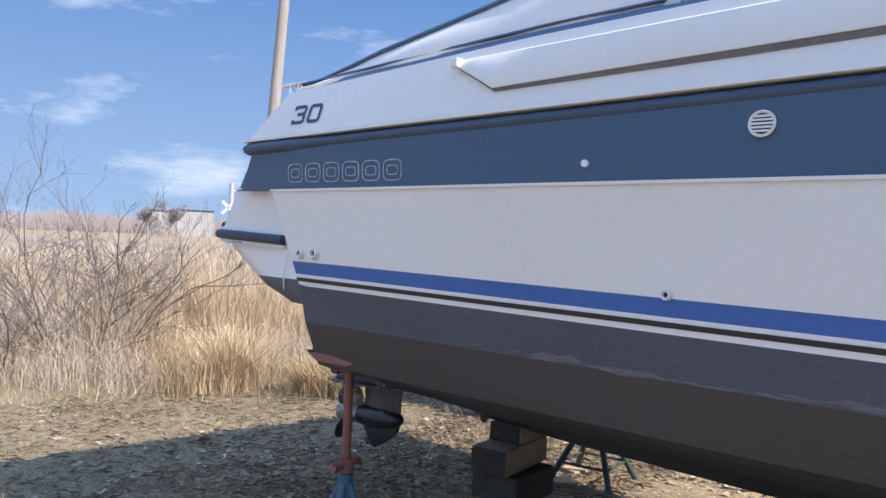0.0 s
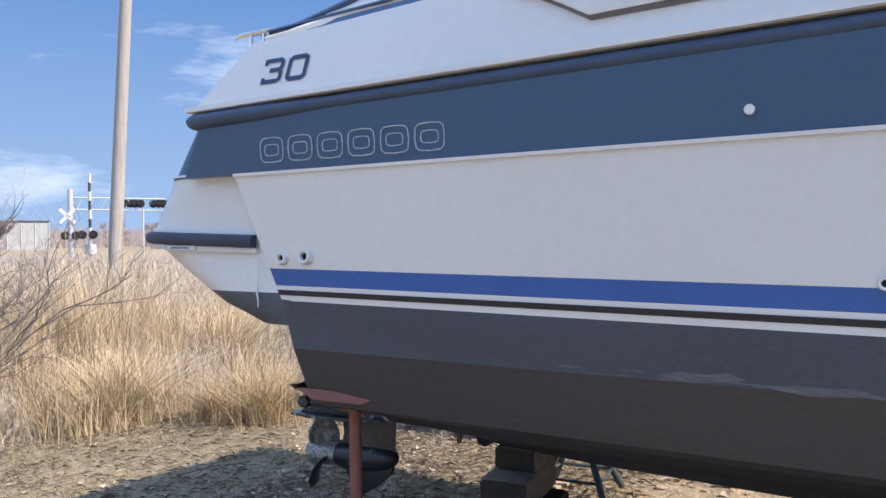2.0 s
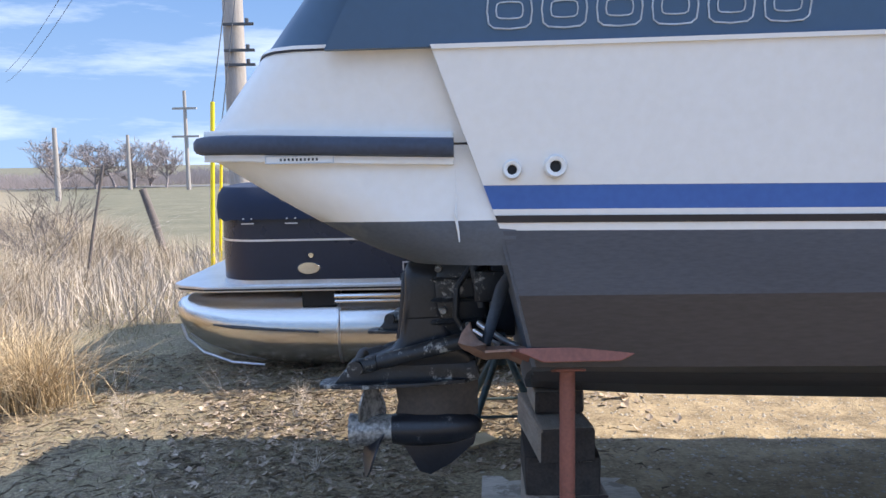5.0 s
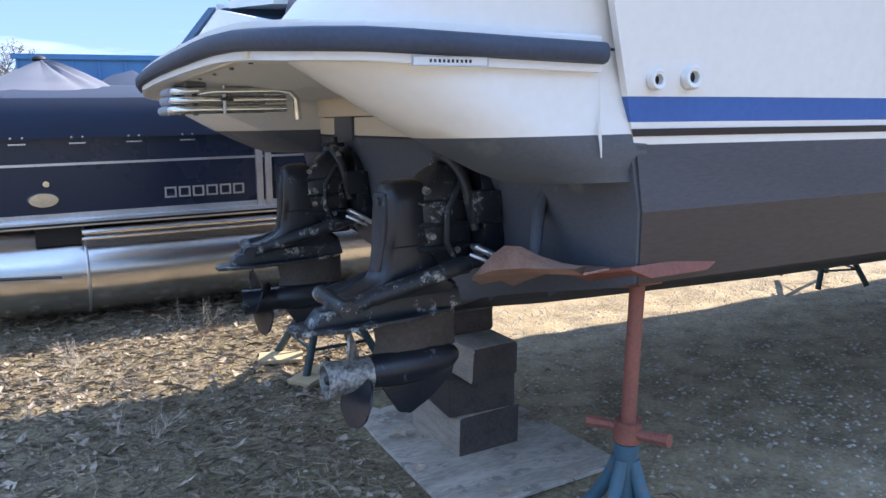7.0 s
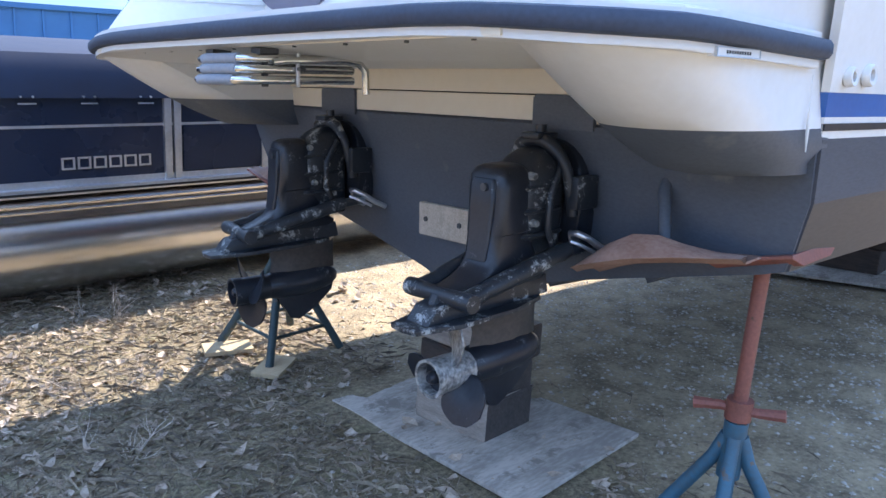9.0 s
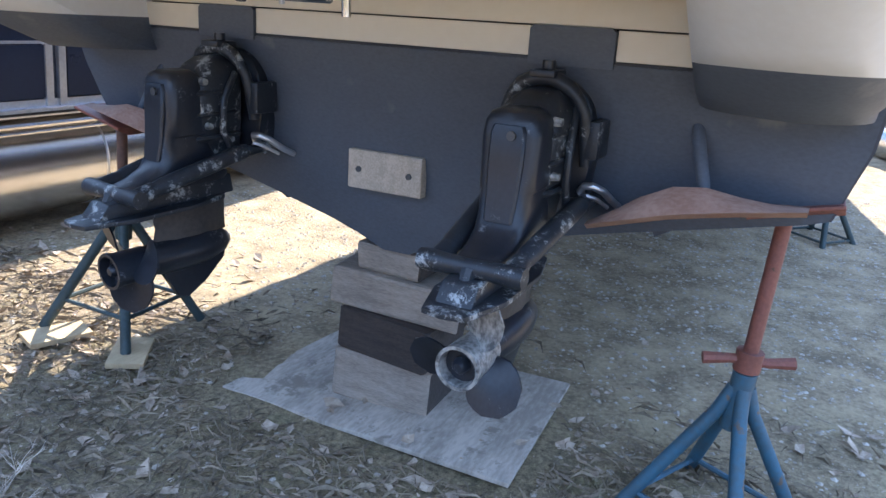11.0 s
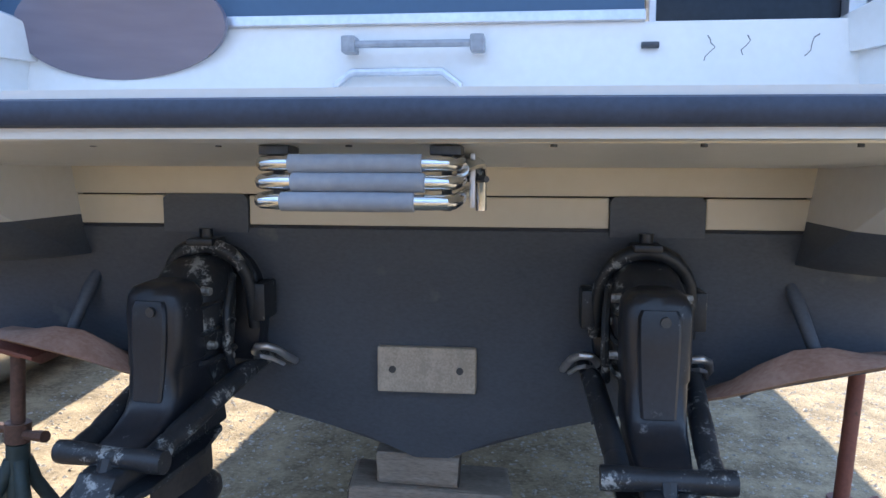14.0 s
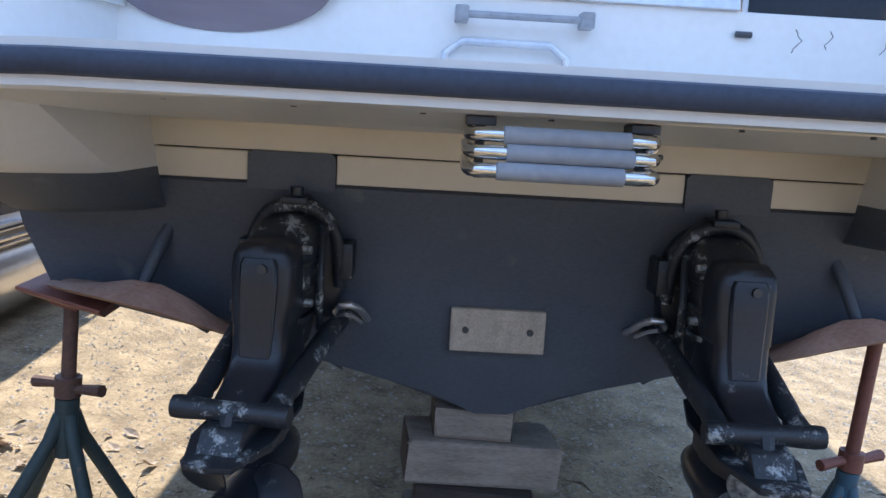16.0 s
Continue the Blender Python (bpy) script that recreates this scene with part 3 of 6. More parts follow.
for s in (-1, 1):
    bm, shade_bm = bmesh.new(), bmesh.new()
    rings, strip = [], []
    for x, lo in MOULD_X:
        za, zb = 2.180 + 0.034 * (x + 1.53) + lo, 2.304 + 0.03 * (x + 1.68)
        rings.append([moulding_pt(x, za, s, -0.01), moulding_pt(x, za, s, 0.020), moulding_pt(x, za + 0.006, s, 0.023), moulding_pt(x, zb - 0.005, s, 0.017), moulding_pt(x, zb, s, 0.012), moulding_pt(x, zb + 0.004, s, -0.01)])
        h = 0.007 + 0.010 * min(1, (x + 1.70) / 1.0)
        strip.append([moulding_pt(x, za - h, s, -0.01), moulding_pt(x, za - h, s, 0.004), moulding_pt(x, za - 0.001, s, 0.017), moulding_pt(x, za - 0.001, s, -0.01)])
    loft(bm, rings, close=True, caps=True)
    loft(shade_bm, strip, close=True, caps=True)
    part("side_moulding", bm, GEL, yacht, "raised white side moulding", smooth=True)
    part("moulding_shade", shade_bm, SHADEGREY, yacht, "grey strip painting the shade under the moulding")

bm = bmesh.new()
box(bm, -1.725, -1.69, deck_pt(-1.7, 0.8, -1)[1] - 0.046, deck_pt(-1.7, 0.8, -1)[1] + 0.02, 2.272, 2.306, bevel=0.005)
part("moulding_end", bm, WHITEPL, yacht, "bright white moulding end cap")
# quarter wings under the navy band: recessed white panels rising from the platform
for s in (-1, 1):
    plan = [(-2.60, 2.335), (-2.90, 2.335), (-3.15, 2.337), (-3.25, 2.343), (-3.31, 2.362), (-3.348, 2.392), (-3.372, 2.43), (-3.39, 2.48), (-3.41, 2.55)]
    for nm, zs, o, mm, lab in (("quarter_panel", (1.63, 1.68, 1.74, 1.80, 1.845), 0.0, GEL, "white stern quarter"), ("quarter_seam", (1.845, 1.850), 0.003, PINK, "dark seam line"),
                               ("quarter_trim", (1.850, 1.858), 0.005, GEL, "white trim lip"), ("quarter_upper", (1.858, 1.91, 1.97, 2.03), -0.003, NAVY, "navy stern quarter")):
        bm = bmesh.new()
        rings = []
        for z in zs:
            k = float(np.interp(z, [1.63, 1.66, 1.85, 2.03], [0.99, 0.985, 0.79, 0.61]))
            out = (half(-2.8, z) - half(-2.8, 1.65)) * 0.8
            ring = [(-2.60 + (x + 2.60) * (k if x < -2.61 else 1) - o, CY + s * (CY - y + o + out), z) for x, y in plan]
            if mm is GEL:
                ring += [(-2.66, CY + s * (CY - 2.70), z), (-2.58, CY + s * (CY - 2.70), z), (-2.58, ring[0][1], z)]
            else:
                ring += [(x + 0.03, y + s * -0.03, z) for x, y, z in reversed(ring)]
            rings.append(ring)
        loft(bm, rings, close=True, caps=True)
        part(nm, bm, mm, yacht, lab, smooth=True)
    bm = bmesh.new()
    rings = []
    for z, ze in ((1.845, 1.845), (1.90, 1.90), (1.935, 2.02)):
        k = float(np.interp(ze, [1.85, 2.03], [0.76, 0.585]))
        xe = -2.60 - 0.80 * k
        rings.append([(xe + 0.02, CY + s * (CY - 2.545), ze), (-2.735, CY + s * (CY - 2.70), z), (-2.66, CY + s * (CY - 2.70), z), (xe + 0.06, CY + s * (CY - 2.50), ze)])
    loft(bm, rings, close=True, caps=True)
    part("quarter_lining", bm, GEL, yacht, "white inner face of the stern quarter", smooth=True)

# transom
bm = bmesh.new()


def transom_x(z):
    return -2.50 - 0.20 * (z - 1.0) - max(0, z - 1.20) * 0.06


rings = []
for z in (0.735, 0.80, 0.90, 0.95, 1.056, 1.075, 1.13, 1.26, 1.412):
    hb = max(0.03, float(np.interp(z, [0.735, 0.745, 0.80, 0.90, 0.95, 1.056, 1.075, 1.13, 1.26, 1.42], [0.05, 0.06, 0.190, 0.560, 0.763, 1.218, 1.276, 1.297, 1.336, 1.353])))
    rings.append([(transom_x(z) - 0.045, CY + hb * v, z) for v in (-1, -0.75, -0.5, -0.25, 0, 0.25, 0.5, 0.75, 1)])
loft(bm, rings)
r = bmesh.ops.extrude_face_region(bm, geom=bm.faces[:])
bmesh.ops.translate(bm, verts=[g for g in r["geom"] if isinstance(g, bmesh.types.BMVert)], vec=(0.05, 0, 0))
part("transom", bm, HAZEPAINT, yacht, "matt black transom, lightened and blued for glare")
# cream access panels over the black, with dark notches over the drives
PX = -2.64
bm = bmesh.new()
box(bm, PX, PX + 0.03, 2.69, 4.71, 1.503, 1.625, bevel=0.004)
part("access_panel", bm, CREAM, yacht, "yellowed cream upper stern panel")
# added unseen board that keeps sky light from leaking through the panel seams
bm = bmesh.new()
box(bm, PX + 0.032, PX + 0.050, 2.60, 4.80, 1.36, 1.66)
part("seam_light_block", bm, BLACK, yacht)
for y0, y1 in ((2.70, 2.985), (3.225, 4.175), (4.415, 4.70)):
    bm = bmesh.new()
    box(bm, PX + 0.004, PX + 0.03, y0, y1, 1.421, 1.499, bevel=0.003)
    part("access_panel", bm, CREAM, yacht, "yellowed cream lower stern panel")
for yc in (3.105, 4.295):
    bm = bmesh.new()
    extrude_poly(bm, [(yc - 0.118, 1.40), (yc - 0.118, 1.492), (yc - 0.105, 1.503), (yc + 0.105, 1.503), (yc + 0.118, 1.492), (yc + 0.118, 1.40)], PX - 0.006, PX + 0.02, "x")
    part("panel_cutout", bm, HAZEPAINT, yacht, "black painted cutout over the drive")
for y in np.linspace(2.75, 4.65, 9):
    bm = bmesh.new()
    tube(bm, [(PX - 0.006, y, 1.612), (PX + 0.01, y, 1.612)], 0.007, 8)
    part("panel_screw", bm, DARKMETAL, yacht)

# swim platform: slab with rounded corners, rub band, wings below
def platform_outline(grown=0.0):
    pts = []
    for y, x in ((2.315, -2.745), (2.315, -3.0), (2.315, -3.18), (2.33, -3.28), (2.40, -3.36), (2.46, -3.39), (2.52, -3.41), (2.61, -3.427), (2.70, -3.44), (2.85, -3.455), (3.0, -3.465), (3.35, -3.475), (3.69, -3.48)):
        k = 1 + grown / 1.4
        pts.append((x - grown * (1 if x < -3 else 0), CY + (y - CY) * k))
    return pts + [(x, 2 * CY - y) for x, y in reversed(pts[:-1])]


def rise(x, y):
    """The platform climbs slightly towards its after edge and is crowned across."""
    k = min(1, max(0, (-2.75 - x) / 0.7))
    c = min(1, max(0, (1.42 - abs(y - CY)) / 0.55))
    return 0.002 + 0.021 * k + 0.026 * c * c * (3 - 2 * c) * k


bm = bmesh.new()
extrude_poly(bm, platform_outline(-0.004), 1.575, 1.652, "z", 0.006)
for v in bm.verts:
    v.co.z += rise(v.co.x, v.co.y)
part("swim_platform", bm, GEL, yacht, "white moulded swim platform")
bm = bmesh.new()
o = platform_outline()
prof = [(0.0, 1.592), (0.014, 1.596), (0.021, 1.606), (0.021, 1.624), (0.014, 1.634), (0.0, 1.638)]
rings = []
for i, (x, y) in enumerate(o):
    a, b = Vector(o[max(i - 1, 0)]), Vector(o[min(i + 1, len(o) - 1)])
    d = (b - a).normalized()
    nrm = Vector((-d.y, d.x)) * (1 if Vector((-d.y, d.x)).dot(Vector((x + 2.6, y - CY))) > 0 else -1)
    dz = rise(x, y)
    rings.append([(x + nrm.x * p, y + nrm.y * p, z + dz) for p, z in prof] + [(x - nrm.x * 0.02, y - nrm.y * 0.02, 1.638 + dz), (x - nrm.x * 0.02, y - nrm.y * 0.02, 1.592 + dz)])
loft(bm, rings, close=True, caps=True)
part("platform_rub_rail", bm, RUB, yacht, "navy rubber band round the platform", smooth=True)
bm = bmesh.new()
rings = [[(-2.64, y, 1.64), (-2.64, y, 1.624), (-3.36, y, 1.622), (-3.43, y, 1.618), (-3.452 + 0.02 * abs(y - CY), y, 1.63), (-3.452 + 0.02 * abs(y - CY), y, 1.645)] for y in np.linspace(2.62, 4.78, 9)]
loft(bm, rings, close=True, caps=True)
part("platform_underside", bm, CREAM, yacht, "yellowed cream platform underside")
for s in (-1, 1):
    # the black feet use the glare-lightened paint of the transom
    for nm, zlo, zhi, mm, lab in (("platform_wing", 0.0, 0.5, HAZEPAINT, "black painted foot of the platform wing"), ("platform_wing", 0.5, 1.0, GEL, "white moulded wing under the platform")):
        bm = bmesh.new()
        yo, rings = CY + s * (half(-2.8, 1.5) - 0.012), []
        zs = (1.335, 1.36, 1.40, 1.445) if mm is HAZEPAINT else (1.445, 1.48, 1.52, 1.56, 1.60, 1.625)
        for z in zs:
            v = (z - 1.335) / 0.265
            xa = -2.86 - 0.50 * max(0, v) ** 0.85                      # after end slopes up to the platform edge
            inn = 0.42 - 0.04 * v
            ro = 0.03 if v < 0.1 else 0.0
            bend = [(xa + 0.26 * (1 - math.sin(a)), yo - s * (ro + 0.17 * (1 - math.cos(a))), z) for a in (radians(15 * k) for k in range(7))]
            rings.append([(-2.60, yo - s * ro, z)] + bend + [(xa + 0.015, yo - s * 0.24, z), (xa + 0.06, yo - s * (inn * 0.78), z), (xa + 0.13 - 0.05 * v, yo - s * (inn * 0.93), z), (xa + 0.22 - 0.1 * v, yo - s * inn, z), (-2.60, yo - s * inn, z)])
        loft(bm, rings, close=True, caps=True)
        part(nm, bm, mm, yacht, lab, smooth=True)
# run of white sealant down the joint between wing and hull side
bm = bmesh.new()
yj = CY - half(-2.8, 1.5) + 0.004
tube(bm, [(-2.742, yj, 1.565), (-2.740, yj, 1.50), (-2.743, yj - 0.002, 1.455), (-2.737, yj, 1.42), (-2.735, yj, 1.395)], [0.001, 0.0015, 0.0045, 0.003, 0.0015], 6)
part("sealant_run", bm, WHITEPL, yacht, "smeared white sealant", smooth=True)
# stern wall above the platform
bm = bmesh.new()
extrude_poly(bm, [(-2.62, 1.66), (-2.76, 1.67), (-2.735, 1.82), (-2.71, 1.925), (-2.66, 1.925), (-2.62, 1.90)], 2.40, 5.0, "y", 0.006)
part("stern_wall", bm, GEL, yacht, "white stern wall with hairline cracks")
for y0, y1 in ((3.16, 4.98), (2.42, 2.645)):
    bm = bmesh.new()
    extrude_poly(bm, [(-2.70, 1.922), (-2.725, 1.926), (-2.718, 1.952), (-2.68, 1.954)], y0, y1, "y", 0.003)
    part("stern_trim", bm, ALUTRIM, yacht)
    bm = bmesh.new()
    extrude_poly(bm, [(-2.675, 1.95), (-2.705, 1.95), (-2.62, 2.24), (-2.59, 2.24)], y0, y1, "y", 0.004)
    part("stern_upper_wall", bm, NAVY, yacht, "navy upper stern wall")
bm = bmesh.new()
box(bm, -2.655, -2.64, 2.66, 3.14, 1.89, 2.30)
part("transom_door", bm, SMOKE, yacht, "dark smoked transom door")
for y0, y1 in ((3.135, 3.152), (2.66, 2.70)):
    bm = bmesh.new()
    box(bm, -2.71, -2.66, y0, y1, 1.90, 2.30, bevel=0.004)
    part("door_frame", bm, ALUTRIM, yacht)
for y in (3.15, 2.655):
    bm = bmesh.new()
    tube(bm, [(-2.735, y - 0.02, 1.865), (-2.735, y + 0.02, 1.865)], 0.008, 8)
    part("door_hinge", bm, DARKMETAL, yacht, smooth=True)
# oval smoked hatch, handrail and folding step on the stern wall
bm = bmesh.new()
r = bmesh.ops.create_cone(bm, cap_ends=True, segments=48, radius1=0.5, radius2=0.5, depth=1)
bmesh.ops.transform(bm, matrix=pose(-2.75, 4.46, 1.93, 0, 82, 0) @ Matrix.Diagonal((0.27, 0.56, 0.02, 1)), verts=r["verts"])
part("oval_port", bm, OVAL, yacht, "large dusky purple oval panel", smooth=True)
bm = bmesh.new()
tube(bm, [(-2.775, 3.55, 1.87), (-2.775, 3.87, 1.87)], 0.009, 8)
for y in (3.555, 3.865):
    box(bm, -2.79, -2.735, y - 0.017, y + 0.017, 1.85, 1.89, bevel=0.005)
part("handrail", bm, GREYPL, yacht, "clear grey stern handrail")
bm = bmesh.new()
tube(bm, [(-2.765, 3.595, 1.70), (-2.765, 3.60, 1.775), (-2.765, 3.64, 1.805), (-2.765, 3.86, 1.805), (-2.765, 3.90, 1.775), (-2.765, 3.905, 1.70)], 0.010, 8)
part("step_loop", bm, ALUTRIM, yacht, "moulded step rim", smooth=True)
# screws under the platform lip
for y in (2.72, 2.93, 3.16, 3.39, 3.72, 3.94, 4.16, 4.38, 4.62):
    bm = bmesh.new()
    tube(bm, [(-3.40, y, 1.624), (-3.40, y, 1.613)], 0.0055, 8)
    part("lip_screw", bm, DARKMETAL, yacht)
# hairline cracks and screws below the door
random.seed(4)
for y, n in ((3.02, 5), (2.93, 3), (2.77, 4)):
    bm = bmesh.new()
    pts, yy, z = [], y, 1.885
    for k in range(n + 2):
        pts.append((-2.737 - 0.0125 * (1.885 - z) / 0.05, yy, z))
        yy, z = yy + random.uniform(-0.012, 0.016), z - random.uniform(0.008, 0.014)
    tube(bm, pts, 0.0012, 4)
    part("crack", bm, DARKMETAL, yacht)
bm = bmesh.new()
tube(bm, [(-2.76, 2.68, 1.69), (-2.745, 2.663, 1.78), (-2.737, 2.655, 1.86)], 0.002, 4)
part("door_seam", bm, DARKMETAL, yacht)

# ---- outdrives ----
def outdrive(yc, steer, trim, name_label):
    base = Matrix.Translation((-2.62, yc, 0)) @ pose(0, 0, 0, 0, 0, steer) @ Matrix.Translation((0, 0, 1.05)) @ pose(0, 0, 0, 0, trim, 0) @ Matrix.Translation((2.62, -yc, -1.05))
    fixed = Matrix.Identity(4)

    def put(nm, bm, mt, parent, lab="", m=base):
        bmesh.ops.transform(bm, matrix=m, verts=bm.verts)
        return part(nm, bm, mt, parent, lab, smooth=True)

    # gimbal housing with its arched ring, fixed to the transom
    bm = bmesh.new()
    arch = [(yc + 0.118 * math.cos(radians(a)), 1.255 + 0.118 * math.sin(radians(a))) for a in range(0, 181, 18)]
    ring = [(yc + 0.108, 1.05), (yc + 0.122, 1.15)] + arch + [(yc - 0.122, 1.15), (yc - 0.108, 1.05)]
    extrude_poly(bm, ring, -2.565, -2.645, "x", 0.010)
    drive = put("outdrive", bm, DRIVE2, yacht, name_label, fixed)
    bm = bmesh.new()
    tube(bm, [(-2.672 - 0.045 * max(0, (z - 1.15) / 0.22), yc + (y - yc) * 0.96, z) for y, z in ring[1:-1]], [0.017] * 4 + [0.021] * (len(ring) - 10) + [0.017] * 4, 10)
    put("gimbal_ring", bm, DRIVE, drive, "salt crusted gimbal ring", fixed)
    bm = bmesh.new()
    box(bm, -2.75, -2.66, yc - 0.035, yc + 0.035, 1.372, 1.392, bevel=0.006)
    tube(bm, [(-2.70, yc, 1.37), (-2.70, yc, 1.415)], 0.018, 10)
    put("swivel_cap", bm, DRIVE2, drive, "", fixed)
    for s in (-1, 1):
        bm = bmesh.new()
        box(bm, -2.70, -2.60, yc + s * 0.136 - 0.018, yc + s * 0.136 + 0.018, 1.17, 1.27, bevel=0.008)
        put("gimbal_lug", bm, DRIVE, drive, "", fixed)

    def section(xa, xf, w, z, n=24, p=0.42):
        """Rounded oblong at height z from xa (aft) to xf."""
        c, h = (xa + xf) / 2, (xf - xa) / 2
        q = []
        for k in range(n):
            a = 2 * math.pi * k / n
            q.append((c + h * math.copysign(abs(math.cos(a)) ** p, math.cos(a)), yc + w * math.copysign(abs(math.sin(a)) ** p, math.sin(a)), z))
        return q

    # bell housing between ring and gear housing, ribbed and crusted
    bm = bmesh.new()
    loft(bm, [section(xa, -2.645, w, z) for z, xa, w in ((1.00, -2.83, 0.050), (1.08, -2.84, 0.066), (1.14, -2.845, 0.076), (1.24, -2.84, 0.086), (1.29, -2.815, 0.084), (1.325, -2.78, 0.070), (1.345, -2.75, 0.050), (1.352, -2.72, 0.025))], close=True, caps=True)
    for z in (1.10, 1.175, 1.245):
        loft(bm, [section(-2.85, -2.66, 0.084, z - 0.008), section(-2.856, -2.655, 0.089, z), section(-2.85, -2.66, 0.084, z + 0.008)], close=True, caps=True)
    put("bell_housing", bm, DRIVE, drive, "salt stained ribbed bell housing")
    for s in (-1, 1):
        for x, z in ((-2.80, 1.14), (-2.74, 1.21), (-2.81, 1.28), (-2.72, 1.09)):
            bm = bmesh.new()
            tube(bm, [(x, yc + s * 0.07, z), (x, yc + s * 0.093, z)], [0.013, 0.010], 8)
            put("housing_bolt", bm, BARE, drive)
        bm = bmesh.new()
        tube(bm, [(-2.69, yc + s * 0.085, 1.30), (-2.75, yc + s * 0.098, 1.22), (-2.76, yc + s * 0.098, 1.12), (-2.72, yc + s * 0.09, 1.05)], 0.011, 8)
        put("bellows_hose", bm, DRIVE, drive)
    # smooth upper gear housing, a tall slab that runs down into the fairing
    bm = bmesh.new()
    loft(bm, [section(xa, xf, w, z) for z, xa, xf, w in ((0.955, -3.125, -2.70, 0.056), (0.975, -3.105, -2.70, 0.062), (0.99, -3.04, -2.72, 0.067), (1.015, -2.985, -2.74, 0.069), (1.05, -2.958, -2.76, 0.070),
              (1.115, -2.946, -2.79, 0.070), (1.12, -2.944, -2.79, 0.075), (1.18, -2.934, -2.80, 0.077), (1.25, -2.929, -2.80, 0.079), (1.285, -2.924, -2.80, 0.075), (1.305, -2.914, -2.81, 0.062), (1.314, -2.895, -2.82, 0.040))], close=True, caps=True)
    put("upper_housing", bm, DRIVE2, drive, "smooth black upper gear housing")
    bm = bmesh.new()
    rear = [(1.045, -2.966, 0.040), (1.10, -2.953, 0.044), (1.20, -2.941, 0.048), (1.262, -2.934, 0.048), (1.278, -2.928, 0.042)]
    loft(bm, [[(x + 0.03, yc - w, z), (x + 0.003, yc - w + 0.002, z), (x - 0.003, yc - w + 0.008, z), (x - 0.003, yc + w - 0.008, z), (x + 0.003, yc + w - 0.002, z), (x + 0.03, yc + w, z)] for z, x, w in rear], close=True, caps=True)
    put("rear_cover", bm, DRIVE2, drive)
    bm = bmesh.new()
    tube(bm, [(-2.92, yc - 0.012, 1.255), (-2.945, yc - 0.012, 1.255)], 0.012, 10)
    put("fill_plug", bm, DARKMETAL, drive)
    # anti-ventilation plate, thin and pointed aft, with the thicker web above it
    bm = bmesh.new()
    extrude_poly(bm, [(-3.235, yc - 0.055), (-3.245, yc), (-3.235, yc + 0.055), (-3.10, yc + 0.095), (-2.88, yc + 0.095), (-2.74, yc + 0.06), (-2.69, yc), (-2.74, yc - 0.06), (-2.88, yc - 0.095), (-3.10, yc - 0.095)], 0.888, 0.902, "z", 0.003)
    web = [(-3.19, 0.900), (-3.15, 0.945), (-3.02, 0.962), (-2.70, 0.965), (-2.69, 0.900)]
    extrude_poly(bm, web, yc - 0.048, yc + 0.048, "y", 0.008)
    put("ventilation_plate", bm, DRIVE, drive)
    # leg, gear bullet and skeg
    bm = bmesh.new()
    rings = []
    for z, xa, xf, w in ((0.895, -2.985, -2.695, 0.042), (0.82, -2.975, -2.70, 0.036), (0.765, -2.99, -2.70, 0.034)):
        rings.append([(xa, yc, z), (xa + 0.07, yc - w * 0.8, z), (xa + 0.15, yc - w, z), (xf - 0.05, yc - w * 0.7, z), (xf, yc, z), (xf - 0.05, yc + w * 0.7, z), (xa + 0.15, yc + w, z), (xa + 0.07, yc + w * 0.8, z)])
    loft(bm, rings, close=True, caps=True)
    put("leg", bm, LEGPAINT, drive, "dusty black leg, reflected ground brown in its paint")
    bm = bmesh.new()
    tube(bm, [(-3.0, yc, 0.725), (-2.98, yc, 0.725), (-2.90, yc, 0.725), (-2.80, yc, 0.728), (-2.73, yc, 0.73), (-2.70, yc, 0.733), (-2.688, yc, 0.735)], [0.05, 0.055, 0.062, 0.06, 0.045, 0.025, 0.006], 20)
    extrude_poly(bm, [(-2.985, 0.70), (-2.71, 0.70), (-2.72, 0.665), (-2.80, 0.60), (-2.875, 0.562), (-2.915, 0.575), (-2.955, 0.66)], yc - 0.011, yc + 0.011, "y", 0.004)
    put("gearcase", bm, DRIVE2, drive, "smooth black gearcase and skeg")
    # propeller
    bm = bmesh.new()
    rings = []
    for x, r in ((-3.00, 0.050), (-3.05, 0.053), (-3.12, 0.055), (-3.14, 0.058), (-3.148, 0.058), (-3.148, 0.049), (-3.12, 0.046), (-3.085, 0.045)):
        rings.append([(x, yc + r * math.cos(2 * math.pi * k / 24), 0.725 + r * math.sin(2 * math.pi * k / 24)) for k in range(24)])
    loft(bm, rings, close=True)
    prop = put("propeller", bm, BARE if steer > -5 else DRIVE2, drive, "worn three bladed propeller" if steer > -5 else "dark three bladed propeller")
    bm = bmesh.new()
    tube(bm, [(-3.10, yc, 0.725), (-3.135, yc, 0.725), (-3.146, yc, 0.725)], [0.024, 0.020, 0.012], 12)
    tube(bm, [(-3.115, yc, 0.725), (-3.10, yc, 0.725)], 0.0455, 20)
    put("prop_nut", bm, DRIVE2, prop)
    for k in range(3):
        a0 = 2 * math.pi * k / 3 + (1.75 if steer > -5 else 0.6)
        bm = bmesh.new()
        rows = []
        for i in range(7):
            rr = 0.05 + 0.115 * i / 6
            chord = 0.075 + 0.075 * math.sin(math.pi * min(1, (i + 0.6) / 7.2))
            if i == 6:
                chord = 0.05
            pitch_a = math.atan2(0.055, rr)
            row = []
            for j in range(6):
                u = (j / 5 - 0.5) * chord
                ang = a0 + (u * math.cos(pitch_a) + 0.02 * i / 6) / rr
                x = -3.065 - u * math.sin(pitch_a) - 0.015 * i / 6
                row.append((x, yc + rr * math.cos(ang), 0.725 + rr * math.sin(ang)))
            rows.append(row)
        th = Vector((0.007, 0, 0))
